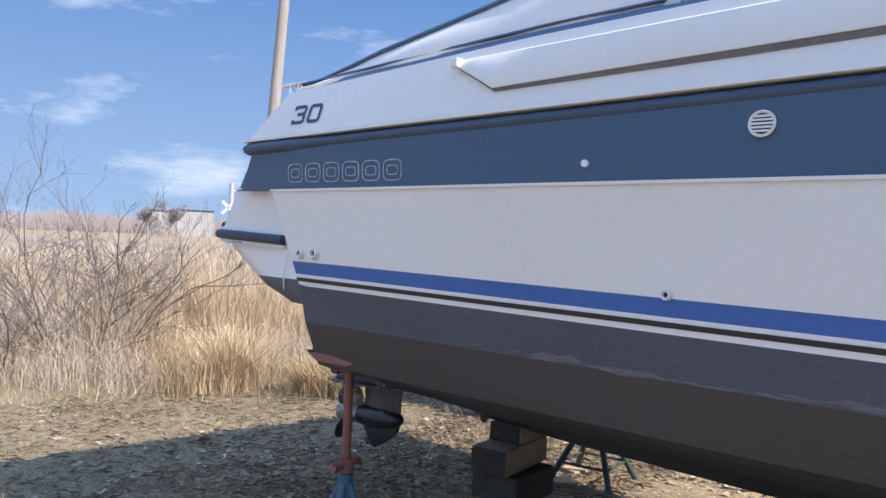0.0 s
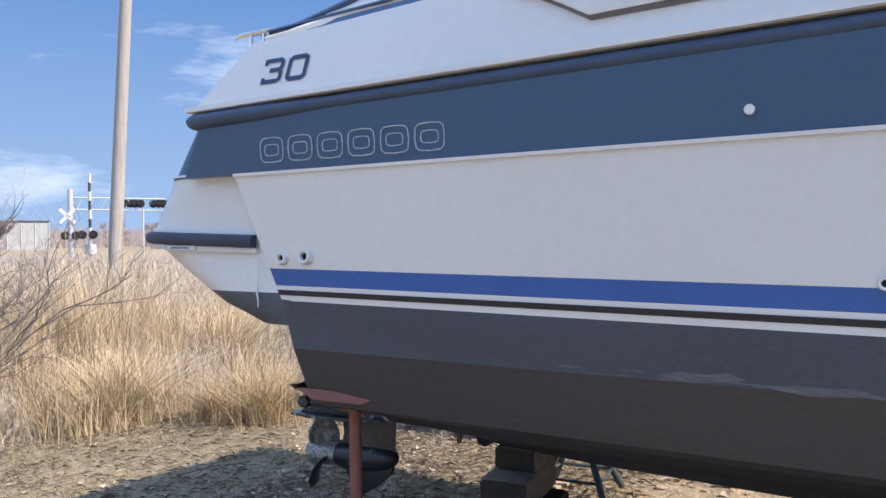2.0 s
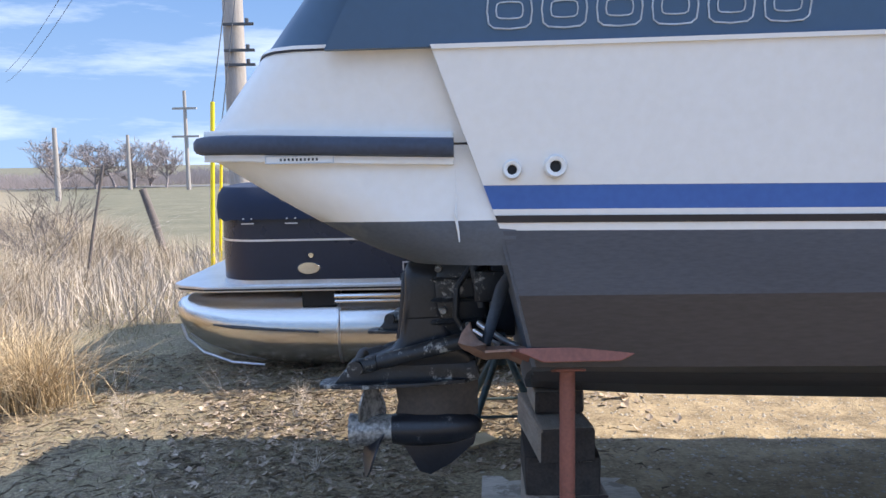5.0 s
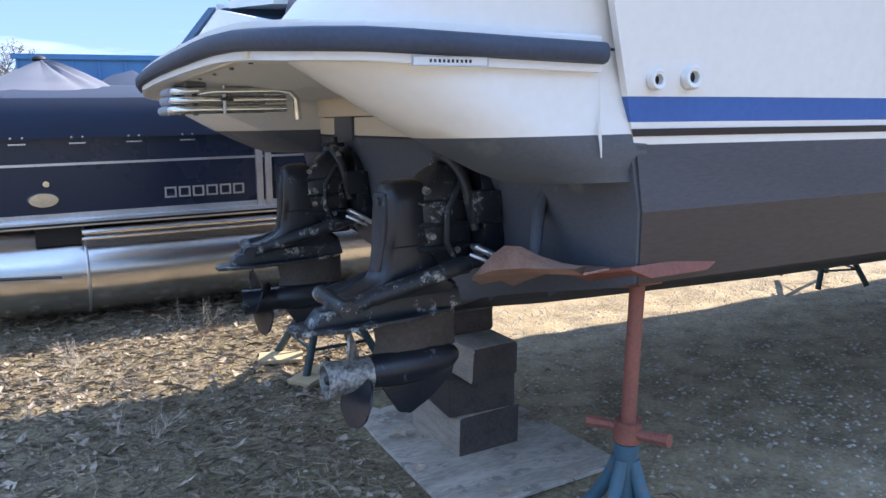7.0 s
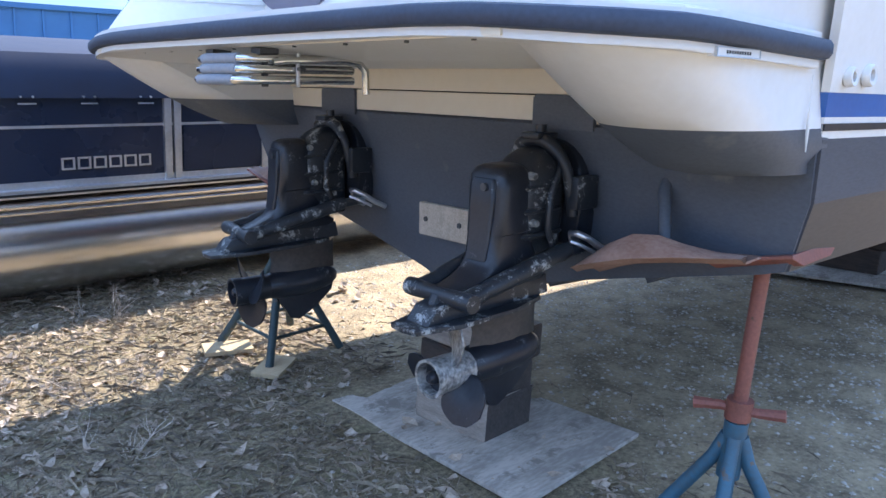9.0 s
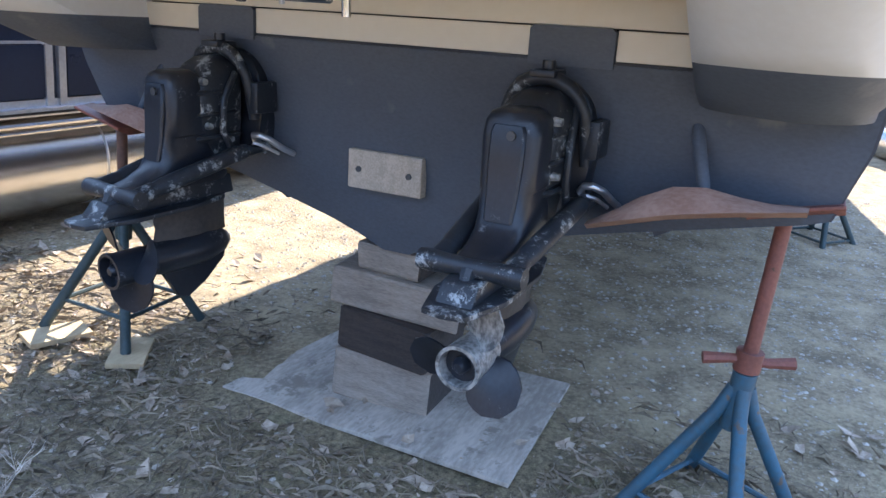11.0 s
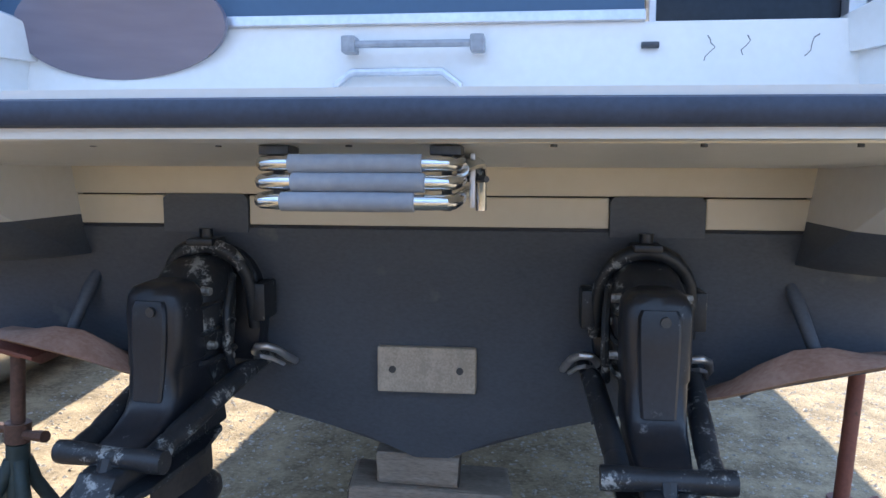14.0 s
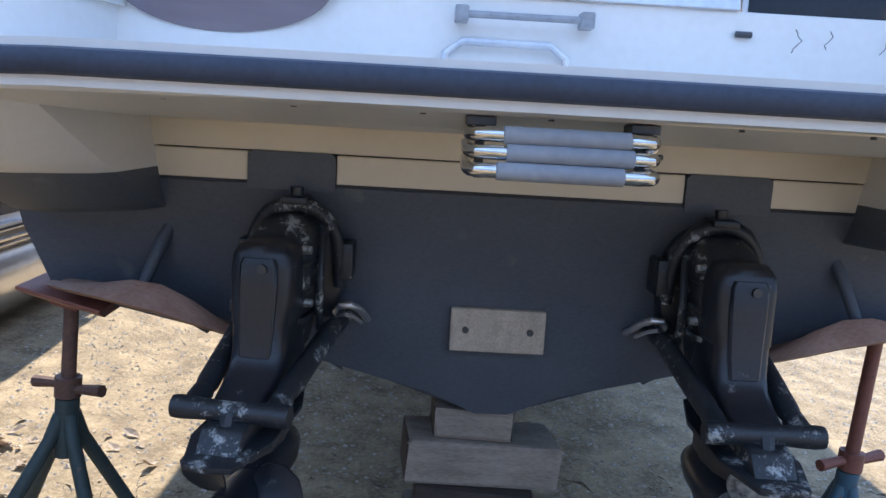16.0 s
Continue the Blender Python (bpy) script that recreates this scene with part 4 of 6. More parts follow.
        loft(bm, [[tuple(Vector(q) + th) for q in r] + [q for q in reversed(r)] for r in rows], close=True, caps=True)
        put("blade", bm, BARE if k == 0 and steer > -5 else DRIVE2, prop)
    # trim rams each side, joined by the pin behind
    for s in (-1, 1):
        bm = bmesh.new()
        tube(bm, [(-2.60, yc + s * 0.14, 1.06), (-2.70, yc + s * 0.135, 1.05)], 0.017, 10)
        tube(bm, [(-2.69, yc + s * 0.125, 1.052), (-2.72, yc + s * 0.122, 1.048), (-3.00, yc + s * 0.098, 0.985), (-3.04, yc + s * 0.096, 0.976)], [0.022, 0.027, 0.027, 0.019], 12)
        tube(bm, [(-3.03, yc + s * 0.096, 0.978), (-3.105, yc + s * 0.096, 0.964)], 0.026, 12)
        put("trim_ram", bm, DRIVE, drive, "salt stained trim ram")
        bm = bmesh.new()
        tube(bm, [(-2.60, yc + s * 0.105, 1.045), (-2.66, yc + s * 0.108, 1.078), (-2.685, yc + s * 0.125, 1.098), (-2.685, yc + s * 0.150, 1.100), (-2.66, yc + s * 0.172, 1.085), (-2.61, yc + s * 0.186, 1.052), (-2.56, yc + s * 0.19, 1.03)], 0.0105, 10)
        tube(bm, [(-2.61, yc + s * 0.11, 1.03), (-2.68, yc + s * 0.118, 1.066), (-2.70, yc + s * 0.140, 1.076), (-2.68, yc + s * 0.160, 1.066), (-2.62, yc + s * 0.176, 1.035)], 0.006, 8)
        put("hydraulic_hose", bm, ALUTRIM, drive, "bright steel hydraulic pipe", fixed)
    bm = bmesh.new()
    tube(bm, [(-3.10, yc - 0.135, 0.966), (-3.10, yc - 0.115, 0.966), (-3.10, yc, 0.966), (-3.10, yc + 0.115, 0.966), (-3.10, yc + 0.135, 0.966)], [0.026, 0.028, 0.022, 0.028, 0.026], 14)
    tube(bm, [(-3.11, yc, 0.965), (-3.15, yc, 0.895)], [0.02, 0.014], 8)
    put("ram_pin", bm, DRIVE, drive)
    return drive


outdrive(3.140, 0, -2, "black outdrive leg with white salt stains")
outdrive(4.270, -8, -3, "black outdrive leg turned hard over")

# zinc anode, trim tabs, fittings
bm = bmesh.new()
box(bm, -2.583, -2.545, 3.566, 3.840, 0.955, 1.083, bevel=0.006)
zinc = part("zinc_anode", bm, ZINC, yacht, "chalky tan zinc anode plate")
for y in (3.61, 3.797):
    bm = bmesh.new()
    tube(bm, [(-2.588, y, 1.02), (-2.578, y, 1.02)], 0.010, 10)
    part("anode_bolt", bm, DARKMETAL, zinc, smooth=True)
for s in (-1, 1):
    # bent sheet: flat along the hull bottom, its after edge curled up into a rounded lobe
    bm = bmesh.new()
    rings = []
    for b0, z0, xa, za, up_z in ((0.70, 0.955, -2.70, 0.985, 0.004), (0.77, 0.985, -2.735, 1.012, 0.022), (0.84, 1.01, -2.745, 1.034, 0.050), (0.92, 1.04, -2.75, 1.058, 0.066), (1.00, 1.06, -2.75, 1.075, 0.058),
                                 (1.08, 1.08, -2.745, 1.09, 0.030), (1.16, 1.09, -2.73, 1.10, 0.012), (1.23, 1.095, -2.71, 1.108, 0.004)):
        y = CY + s * b0
        line_pts = [(-2.555, y, z0 + 0.012), (xa + 0.10, y, za + 0.004), (xa + 0.03, y, za), (xa, y, za + 0.012), (xa + 0.012, y, za + up_z * 0.6 + 0.010), (xa + 0.035, y, za + up_z + 0.012)]
        rings.append(line_pts + [(p[0] + 0.004, p[1], p[2] - 0.006 if i < 3 else p[2]) for i, p in reversed(list(enumerate(line_pts)))])
    loft(bm, rings, close=True, caps=True)
    tab = part("trim_tab", bm, PADWOOD, yacht, "rust red trim tab with a curled edge", smooth=True)
    bm = bmesh.new()
    tube(bm, [(-2.575, CY + s * 0.93, 1.31), (-2.62, CY + s * 0.95, 1.24), (-2.67, CY + s * 1.0, 1.085)], [0.012, 0.019, 0.015], 10)
    box(bm, -2.60, -2.55, CY + s * 0.93 - 0.03, CY + s * 0.93 + 0.03, 1.29, 1.34, bevel=0.005)
    part("tab_actuator", bm, HAZEPAINT, tab, "grey painted tab actuator", smooth=True)

# telescoping boarding ladder stowed under the platform: padded treads on bent tubes
bm = bmesh.new()
box(bm, -3.312, -3.302, 3.520, 3.530, 1.510, 1.605, bevel=0.003)
ladder = part("boarding_ladder", bm, ALUTRIM, yacht, "stainless boarding ladder folded under the platform")
for i, z in enumerate((1.586, 1.557, 1.527)):
    dy = (0.0, -0.006, 0.010)[i]
    x0 = -3.452 - 0.006 * i
    bm = bmesh.new()
    path = [(-3.10, 3.553, z + 0.004), (x0 + 0.07, 3.543, z + 0.002), (x0 + 0.03, 3.546, z), (x0 + 0.008, 3.558, z), (x0, 3.580, z), (x0, 3.70, z), (x0, 3.822, z), (x0 + 0.008, 3.844, z), (x0 + 0.03, 3.856, z), (x0 + 0.07, 3.859, z + 0.002), (-3.10, 3.85, z + 0.004)]
    tube(bm, path, 0.0125, 10)
    loop = part("ladder_tube", bm, CHROME, ladder, "bent chrome ladder tube", smooth=True)
    bm = bmesh.new()
    tube(bm, [(x0, 3.592 + dy, z), (x0, 3.594 + dy, z), (x0, 3.70, z), (x0, 3.803 + dy, z), (x0, 3.805 + dy, z)], [0.012, 0.0155, 0.0158, 0.0155, 0.012], 14)
    part("tread_pad", bm, FENDER, ladder, "pale grey tread sleeve", smooth=True)
for y in (3.56, 3.84):
    bm = bmesh.new()
    box(bm, -3.42, -3.36, y - 0.025, y + 0.025, 1.60, 1.615, bevel=0.002)
    box(bm, -3.40, -3.385, y - 0.008, y + 0.008, 1.51, 1.605, bevel=0.002)
    part("ladder_bracket", bm, DARKMETAL, ladder)
bm = bmesh.new()
tube(bm, [(-3.38, 3.536, 1.578), (-3.34, 3.528, 1.584), (-3.14, 3.525, 1.588), (-3.095, 3.525, 1.582), (-3.072, 3.525, 1.560), (-3.068, 3.525, 1.492)], 0.0115, 10)
part("grab_hook", bm, CHROME, ladder, "bent chrome grab tube", smooth=True)
bm = bmesh.new()
tube(bm, [(-3.32, 3.50, 1.56), (-3.28, 3.535, 1.56)], 0.006, 6)
part("lock_pin", bm, DARKMETAL, ladder)

# through-hull fittings, vent, number, name mark, hull plate, cleat
def side_y(x, z):
    return CY - half(x, z)


def outlet(x, z, r):
    y = side_y(x, z)
    bm = bmesh.new()
    rings = []
    for rr, d in ((r, 0.0), (r, 0.012), (r * 0.85, 0.018), (r * 0.52, 0.016), (r * 0.47, -0.004)):
        rings.append([(x + rr * math.cos(2 * math.pi * k / 20), y - 0.002 - d, z + rr * math.sin(2 * math.pi * k / 20)) for k in range(20)])
    loft(bm, rings, close=True)
    ob = part("through_hull_outlet", bm, WHITEPL, yacht, "yellowed white plastic outlet", smooth=True)
    bm = bmesh.new()
    tube(bm, [(x, y - 0.0045, z), (x, y + 0.005, z)], r * 0.49, 16)
    part("bore", bm, BLACK, ob)


outlet(-2.61, 1.562, 0.023)
outlet(-2.51, 1.568, 0.027)
outlet(-0.88, 1.52, 0.017)
bm = bmesh.new()
y = side_y(-1.15, 1.91)
tube(bm, [(-1.15, y - 0.012, 1.91), (-1.15, y + 0.01, 1.91)], 0.012, 12)
part("tank_vent", bm, WHITEPL, yacht)
y = side_y(-0.61, 2.0)
bm = bmesh.new()
rings = []
for rr, d in ((0.037, 0.0), (0.037, 0.005), (0.032, 0.008), (0.029, 0.005), (0.029, 0.001)):
    rings.append([(-0.61 + rr * math.cos(2 * math.pi * k / 28), y - 0.001 - d, 2.0 + rr * math.sin(2 * math.pi * k / 28)) for k in range(28)])
loft(bm, rings, close=True)
vent = part("round_vent", bm, WHITEPL, yacht, "round white louvred vent", smooth=True)
bm = bmesh.new()
tube(bm, [(-0.61, y - 0.001, 2.0), (-0.61, y + 0.004, 2.0)], 0.030, 20)
part("vent_back", bm, BLACK, vent)
for k in range(5):
    dz = -0.02 + 0.01 * k
    w = math.sqrt(0.029 ** 2 - dz ** 2)
    bm = bmesh.new()
    box(bm, -0.61 - w, -0.61 + w, y - 0.008, y - 0.002, 2.0 + dz - 0.0028, 2.0 + dz + 0.0028)
    part("slat", bm, WHITEPL, vent)
bm = bmesh.new()
box(bm, -3.190, -3.027, 2.3155, 2.335, 1.586, 1.604)
plate = part("hull_plate", bm, GEL, yacht, "riveted hull plate")
for xa, xb, za, zb in ((-3.190, -3.027, 1.602, 1.604), (-3.190, -3.027, 1.586, 1.588), (-3.190, -3.188, 1.588, 1.602), (-3.029, -3.027, 1.588, 1.602)):
    bm = bmesh.new()
    box(bm, xa, xb, 2.3135, 2.320, za, zb)
    part("rim", bm, LETTER, plate)
for k in range(10):
    bm = bmesh.new()
    x = -3.155 + 0.0095 * k
    box(bm, x, x + 0.0045, 2.3142, 2.317, 1.592, 1.598)
    part("mark", bm, BLACK, plate)
def stroke(bm, pts, width, closed=False):
    """Flat mitred ribbon along pts in the x-z plane."""
    q = [Vector(p) for p in pts]
    k = len(q)
    rows = []
    for i in range(k):
        d0 = (q[i] - q[i - 1]).normalized() if (i or closed) else (q[1] - q[0]).normalized()
        d1 = (q[(i + 1) % k] - q[i]).normalized() if (i < k - 1 or closed) else d0
        t = (d0 + d1).normalized()
        nrm = Vector((-t.y, t.x)) * (width / 2 / max(0.5, t.dot(d1)))
        rows.append([bm.verts.new((*(q[i] + nrm), 0)), bm.verts.new((*(q[i] - nrm), 0))])
    for u, v in zip(rows, rows[1:] + (rows[:1] if closed else [])):
        bm.faces.new((u[0], u[1], v[1], v[0]))


p = deck_pt(-2.66, 0.28, -1)
bm = bmesh.new()
stroke(bm, [(0.0, 0.80), (0.0, 1.0), (0.86, 1.0), (1.0, 0.90), (1.0, 0.64), (0.86, 0.53), (0.30, 0.53)], 0.20)
stroke(bm, [(0.90, 0.425), (1.0, 0.36), (1.0, 0.10), (0.86, 0.0), (0.0, 0.0), (0.0, 0.20)], 0.20)
stroke(bm, [(1.46, 0.10), (1.60, 0.0), (2.30, 0.0), (2.44, 0.10), (2.44, 0.90), (2.30, 1.0), (1.60, 1.0), (1.46, 0.90)], 0.20, True)
for v in bm.verts:                 # slant the figures and lay them on the curved bulwark
    u, w = v.co.x, v.co.y
    x, z = -2.655 + 0.072 * u + 0.012 * w, p[2] + 0.006 + 0.070 * w
    z0, z1 = deck_pt(x, 0, -1)[2], deck_pt(x, 1, -1)[2]
    v.co = (x, deck_pt(x, (z - z0) / (z1 - z0), -1)[1] - 0.003, z)
r = bmesh.ops.extrude_face_region(bm, geom=bm.faces[:])
bmesh.ops.translate(bm, verts=[g for g in r["geom"] if isinstance(g, bmesh.types.BMVert)], vec=(0, -0.001, 0))
part("model_number", bm, DECAL, yacht, "dark blue model number 30")
# raised outline name mark: six open rounded boxes
for k in range(6):
    bm = bmesh.new()
    x0 = -2.665 + 0.121 * k
    zc, h, w = 1.912, 0.040, 0.050
    pts = []
    for a in range(0, 360, 30):
        ca, sa = math.cos(radians(a)), math.sin(radians(a))
        pts.append((x0 + 0.05 + w * math.copysign(abs(ca) ** 0.5, ca), zc + h * math.copysign(abs(sa) ** 0.5, sa)))
    tube(bm, [(a, side_y(a, b) - 0.002, b) for a, b in pts + pts[:1]], 0.0022, 5)
    w2, h2 = 0.030, 0.018
    pts2 = [(x0 + 0.05 + (u - x0 - 0.05) * w2 / w, zc + (v - zc) * h2 / h) for u, v in pts]
    tube(bm, [(a, side_y(a, b) - 0.002, b) for a, b in pts2 + pts2[:1]], 0.0018, 5)
    part("name_mark", bm, LETTER, yacht, "pale outline mark on the navy band")
for x0, x1 in ((-0.95, -0.89), (-0.885, -0.83), (-0.825, -0.77)):
    bm = bmesh.new()
    pp = deck_pt(x0, 1.0, -1)
    extrude_poly(bm, [(x0, pp[2] + 0.028), (x1 - 0.01, pp[2] + 0.028), (x1, pp[2] + 0.044), (x0 + 0.01, pp[2] + 0.044)], pp[1] + 0.034, pp[1] + 0.045, "y")
    part("script_mark", bm, LETTER, yacht, "pale script mark drawn as bars")
for s in (-1, 1):
    pp = deck_pt(-2.76, 1.0, s)
    bm = bmesh.new()
    tube(bm, [(-2.86, pp[1] - s * 0.05, pp[2] + 0.050), (-2.83, pp[1] - s * 0.05, pp[2] + 0.056), (-2.69, pp[1] - s * 0.05, pp[2] + 0.056), (-2.66, pp[1] - s * 0.05, pp[2] + 0.050)], [0.006, 0.010, 0.010, 0.006], 8)
    for x in (-2.79, -2.73):
        tube(bm, [(x, pp[1] - s * 0.05, pp[2] + 0.005), (x, pp[1] - s * 0.05, pp[2] + 0.05)], [0.013, 0.008], 8)
    part("mooring_cleat", bm, CHROME, yacht, "chrome mooring cleat", smooth=True)
# scuffed white scrape marks on the chine
random.seed(8)
for k in range(17):
    x = -1.60 + 0.083 * k + random.uniform(-0.03, 0.03)
    z = 1.270 + random.uniform(-0.004, 0.010)
    L, h = random.uniform(0.03, 0.11), random.uniform(0.0015, 0.006)
    if k in (4, 7, 15):
        L, h = 0.11, 0.015
    bm = bmesh.new()
    pts = [(x + L * u, z + h * v + random.uniform(-0.003, 0.003)) for u, v in ((-1, -0.2), (-0.5, 0.8), (0.1, 0.5), (0.6, 1.0), (1, 0), (0.5, -0.6), (-0.3, -0.9))]
    f = bm.faces.new([bm.verts.new((a, side_y(a, b) - 0.0014, b)) for a, b in pts])
    part("scrape", bm, SCRAPE, yacht, recalc=False)
# ---- timber and plywood under the keel ----
ply = thing("plywood_sheet", (0, 0, 0), "weathered grey plywood sheet flat on the litter", "plywood")
bm = bmesh.new()
extrude_poly(bm, [(-2.58, 4.24), (-1.86, 4.16), (-1.89, 3.09), (-2.665, 3.06)], 0.0, 0.018, "z", 0.004)
for v in bm.verts:
    v.co.z += 0.082 - 0.080 * (v.co.y - 3.07)
part("panel", bm, PLY, ply)


def timber(x0, x1, y0, y1, z0, z1, material, turn, label):
    t = thing("timber_block", ((x0 + x1) / 2, (y0 + y1) / 2, z0), label, "timber block", "keel blocking")
    bm = bmesh.new()
    v = box(bm, -(x1 - x0) / 2, (x1 - x0) / 2, -(y1 - y0) / 2, (y1 - y0) / 2, 0.0, z1 - z0, pose(0, 0, 0, 0, 0, turn), 0.014)
    rnd = random.Random(label)
    for q in bm.verts:
        q.co += Vector((rnd.uniform(-0.004, 0.004), rnd.uniform(-0.004, 0.004), rnd.uniform(-0.002, 0.002)))
    ob = part("block", bm, material, t)
    ob.data.materials.append(ENDGRAIN)
    for pl in ob.data.polygons:
        pl.material_index = 1 if abs(pl.normal.y) > 0.8 else 0
    return t


timber(-2.42, -2.12, 3.47, 3.86, 0.040, 0.235, OAK, 2, "weathered timber keel block on plywood")
timber(-2.44, -2.14, 3.47, 3.84, 0.237, 0.40, TAR, -3, "dark creosoted timber keel block")
timber(-2.42, -2.20, 3.40, 3.89, 0.402, 0.545, OAK, 4, "cracked weathered timber beam across the stack")
timber(-2.40, -2.20, 3.56, 3.81, 0.547, 0.645, OAK, 0, "short pale timber block under the keel")


# ---- boat stands ----
def boat_stand(x, y, top, turn, post_mat, leg_mat, pad_tilt, label, pad=True):
    st = thing("boat_stand", (x, y, 0), label, "boat stand", "stands under the yacht")
    hub = 0.50
    bm = bmesh.new()
    tube(bm, [(0, 0, hub - 0.10), (0, 0, hub + 0.08)], 0.034, 14)
    part("sleeve", bm, leg_mat, st, smooth=True)
    for k in range(4):
        a = radians(turn + 90 * k)
        bm = bmesh.new()
        d = Vector((math.cos(a), math.sin(a), 0))
        tube(bm, [d * 0.02 + Vector((0, 0, hub + 0.03)), d * 0.05 + Vector((0, 0, hub - 0.05)), d * 0.31 + Vector((0, 0, 0.02))], 0.021, 10)
        part("leg", bm, leg_mat, st, smooth=True)
        bm = bmesh.new()
        tube(bm, [d * 0.235 + Vector((0, 0, 0.14)), Vector((math.cos(a + math.pi / 2), math.sin(a + math.pi / 2), 0)) * 0.235 + Vector((0, 0, 0.14))], 0.009, 6)
        part("brace", bm, leg_mat, st)
    bm = bmesh.new()
    tube(bm, [(0, 0, hub), (0, 0, top - 0.01)], 0.021, 12)
    part("post", bm, post_mat, st, "rust red screw post", smooth=True)
    bm = bmesh.new()
    a = radians(107 if turn == 20 else turn + 20)
    d = Vector((math.cos(a), math.sin(a), 0))
    z = hub + 0.115
    tube(bm, [-d * 0.125 + Vector((0, 0, z + 0.012)), -d * 0.05 + Vector((0, 0, z)), d * 0.05 + Vector((0, 0, z)), d * 0.125 + Vector((0, 0, z - 0.012))], [0.019, 0.015, 0.015, 0.019], 8)
    tube(bm, [(0, 0, z - 0.03), (0, 0, z + 0.03)], 0.038, 12)
    part("handle_nut", bm, post_mat, st, "orange red handle nut", smooth=True)
    if pad:
        bm = bmesh.new()
        m = pose(0, 0, top + 0.012, pad_tilt, 0, 0)
        extrude_poly(bm, [(-0.14, 0.014), (0.165, 0.014), (0.165, 0.004), (0.11, -0.022), (-0.08, -0.022), (-0.14, 0.004)], -0.13, 0.10, "y", 0.003)
        box(bm, -0.04, 0.04, -0.04, 0.04, -0.045, -0.02, None, 0.004)
        bmesh.ops.transform(bm, matrix=m, verts=bm.verts)
        part("pad", bm, REDPAINT if post_mat is not STANDGREEN else PADWOOD, st, "thick pad with rust red paint")
    return st


boat_stand(-2.45, 2.49, 1.062, 20, REDPAINT, STANDBLUE, -16, "red topped boat stand with chipped blue legs")
boat_stand(-2.42, 4.90, 0.893, 47, STANDRUST, STANDGREEN, 12, "weathered green boat stand on pale boards")
boat_stand(1.50, 2.20, 1.02, 10, STANDGREEN, STANDGREEN, -16, "weathered boat stand under the forward hull")
boat_stand(1.62, 4.70, 1.02, 30, STANDGREEN, STANDGREEN, 16, "weathered boat stand under the forward hull")
for x, y, r in ((-2.60, 4.68, 35), (-2.66, 5.02, -20)):
    t = thing("board", (x, y, 0.006), "pale sawn board under a stand foot", "board")
    bm = bmesh.new()
    box(bm, -0.12, 0.12, -0.07, 0.07, 0, 0.022, pose(0, 0, 0, 0, 0, r), 0.003)
    part("plank", bm, NEWWOOD, t)

t = thing("slab_scrap", (-1.20, 1.06, 0.130), "flat brown grey broken slab on the tan dirt", "slab")
bm = bmesh.new()
extrude_poly(bm, [(-0.09, -0.07), (0.03, -0.12), (0.12, -0.05), (0.05, 0.07), (-0.05, 0.08)], 0.0, 0.022, "z", 0.004)
part("piece", bm, DIRT, t)
t = thing("plastic_scrap", (-2.15, 2.315, 0.02), "crumpled pale blue plastic scrap by the stand foot", "litter")
bm = bmesh.new()
rings = []
for k in range(7):
    u = k / 6
    rings.append([(-0.055 + 0.11 * u, w * (0.016 + 0.006 * math.sin(k * 2.3)), 0.012 + 0.012 * math.sin(k * 1.7 + w * 2) + 0.02 * u) for w in (-1, -0.3, 0.4, 1)])
loft(bm, rings)
part("wrapper", bm, SCRAP, t, smooth=True)

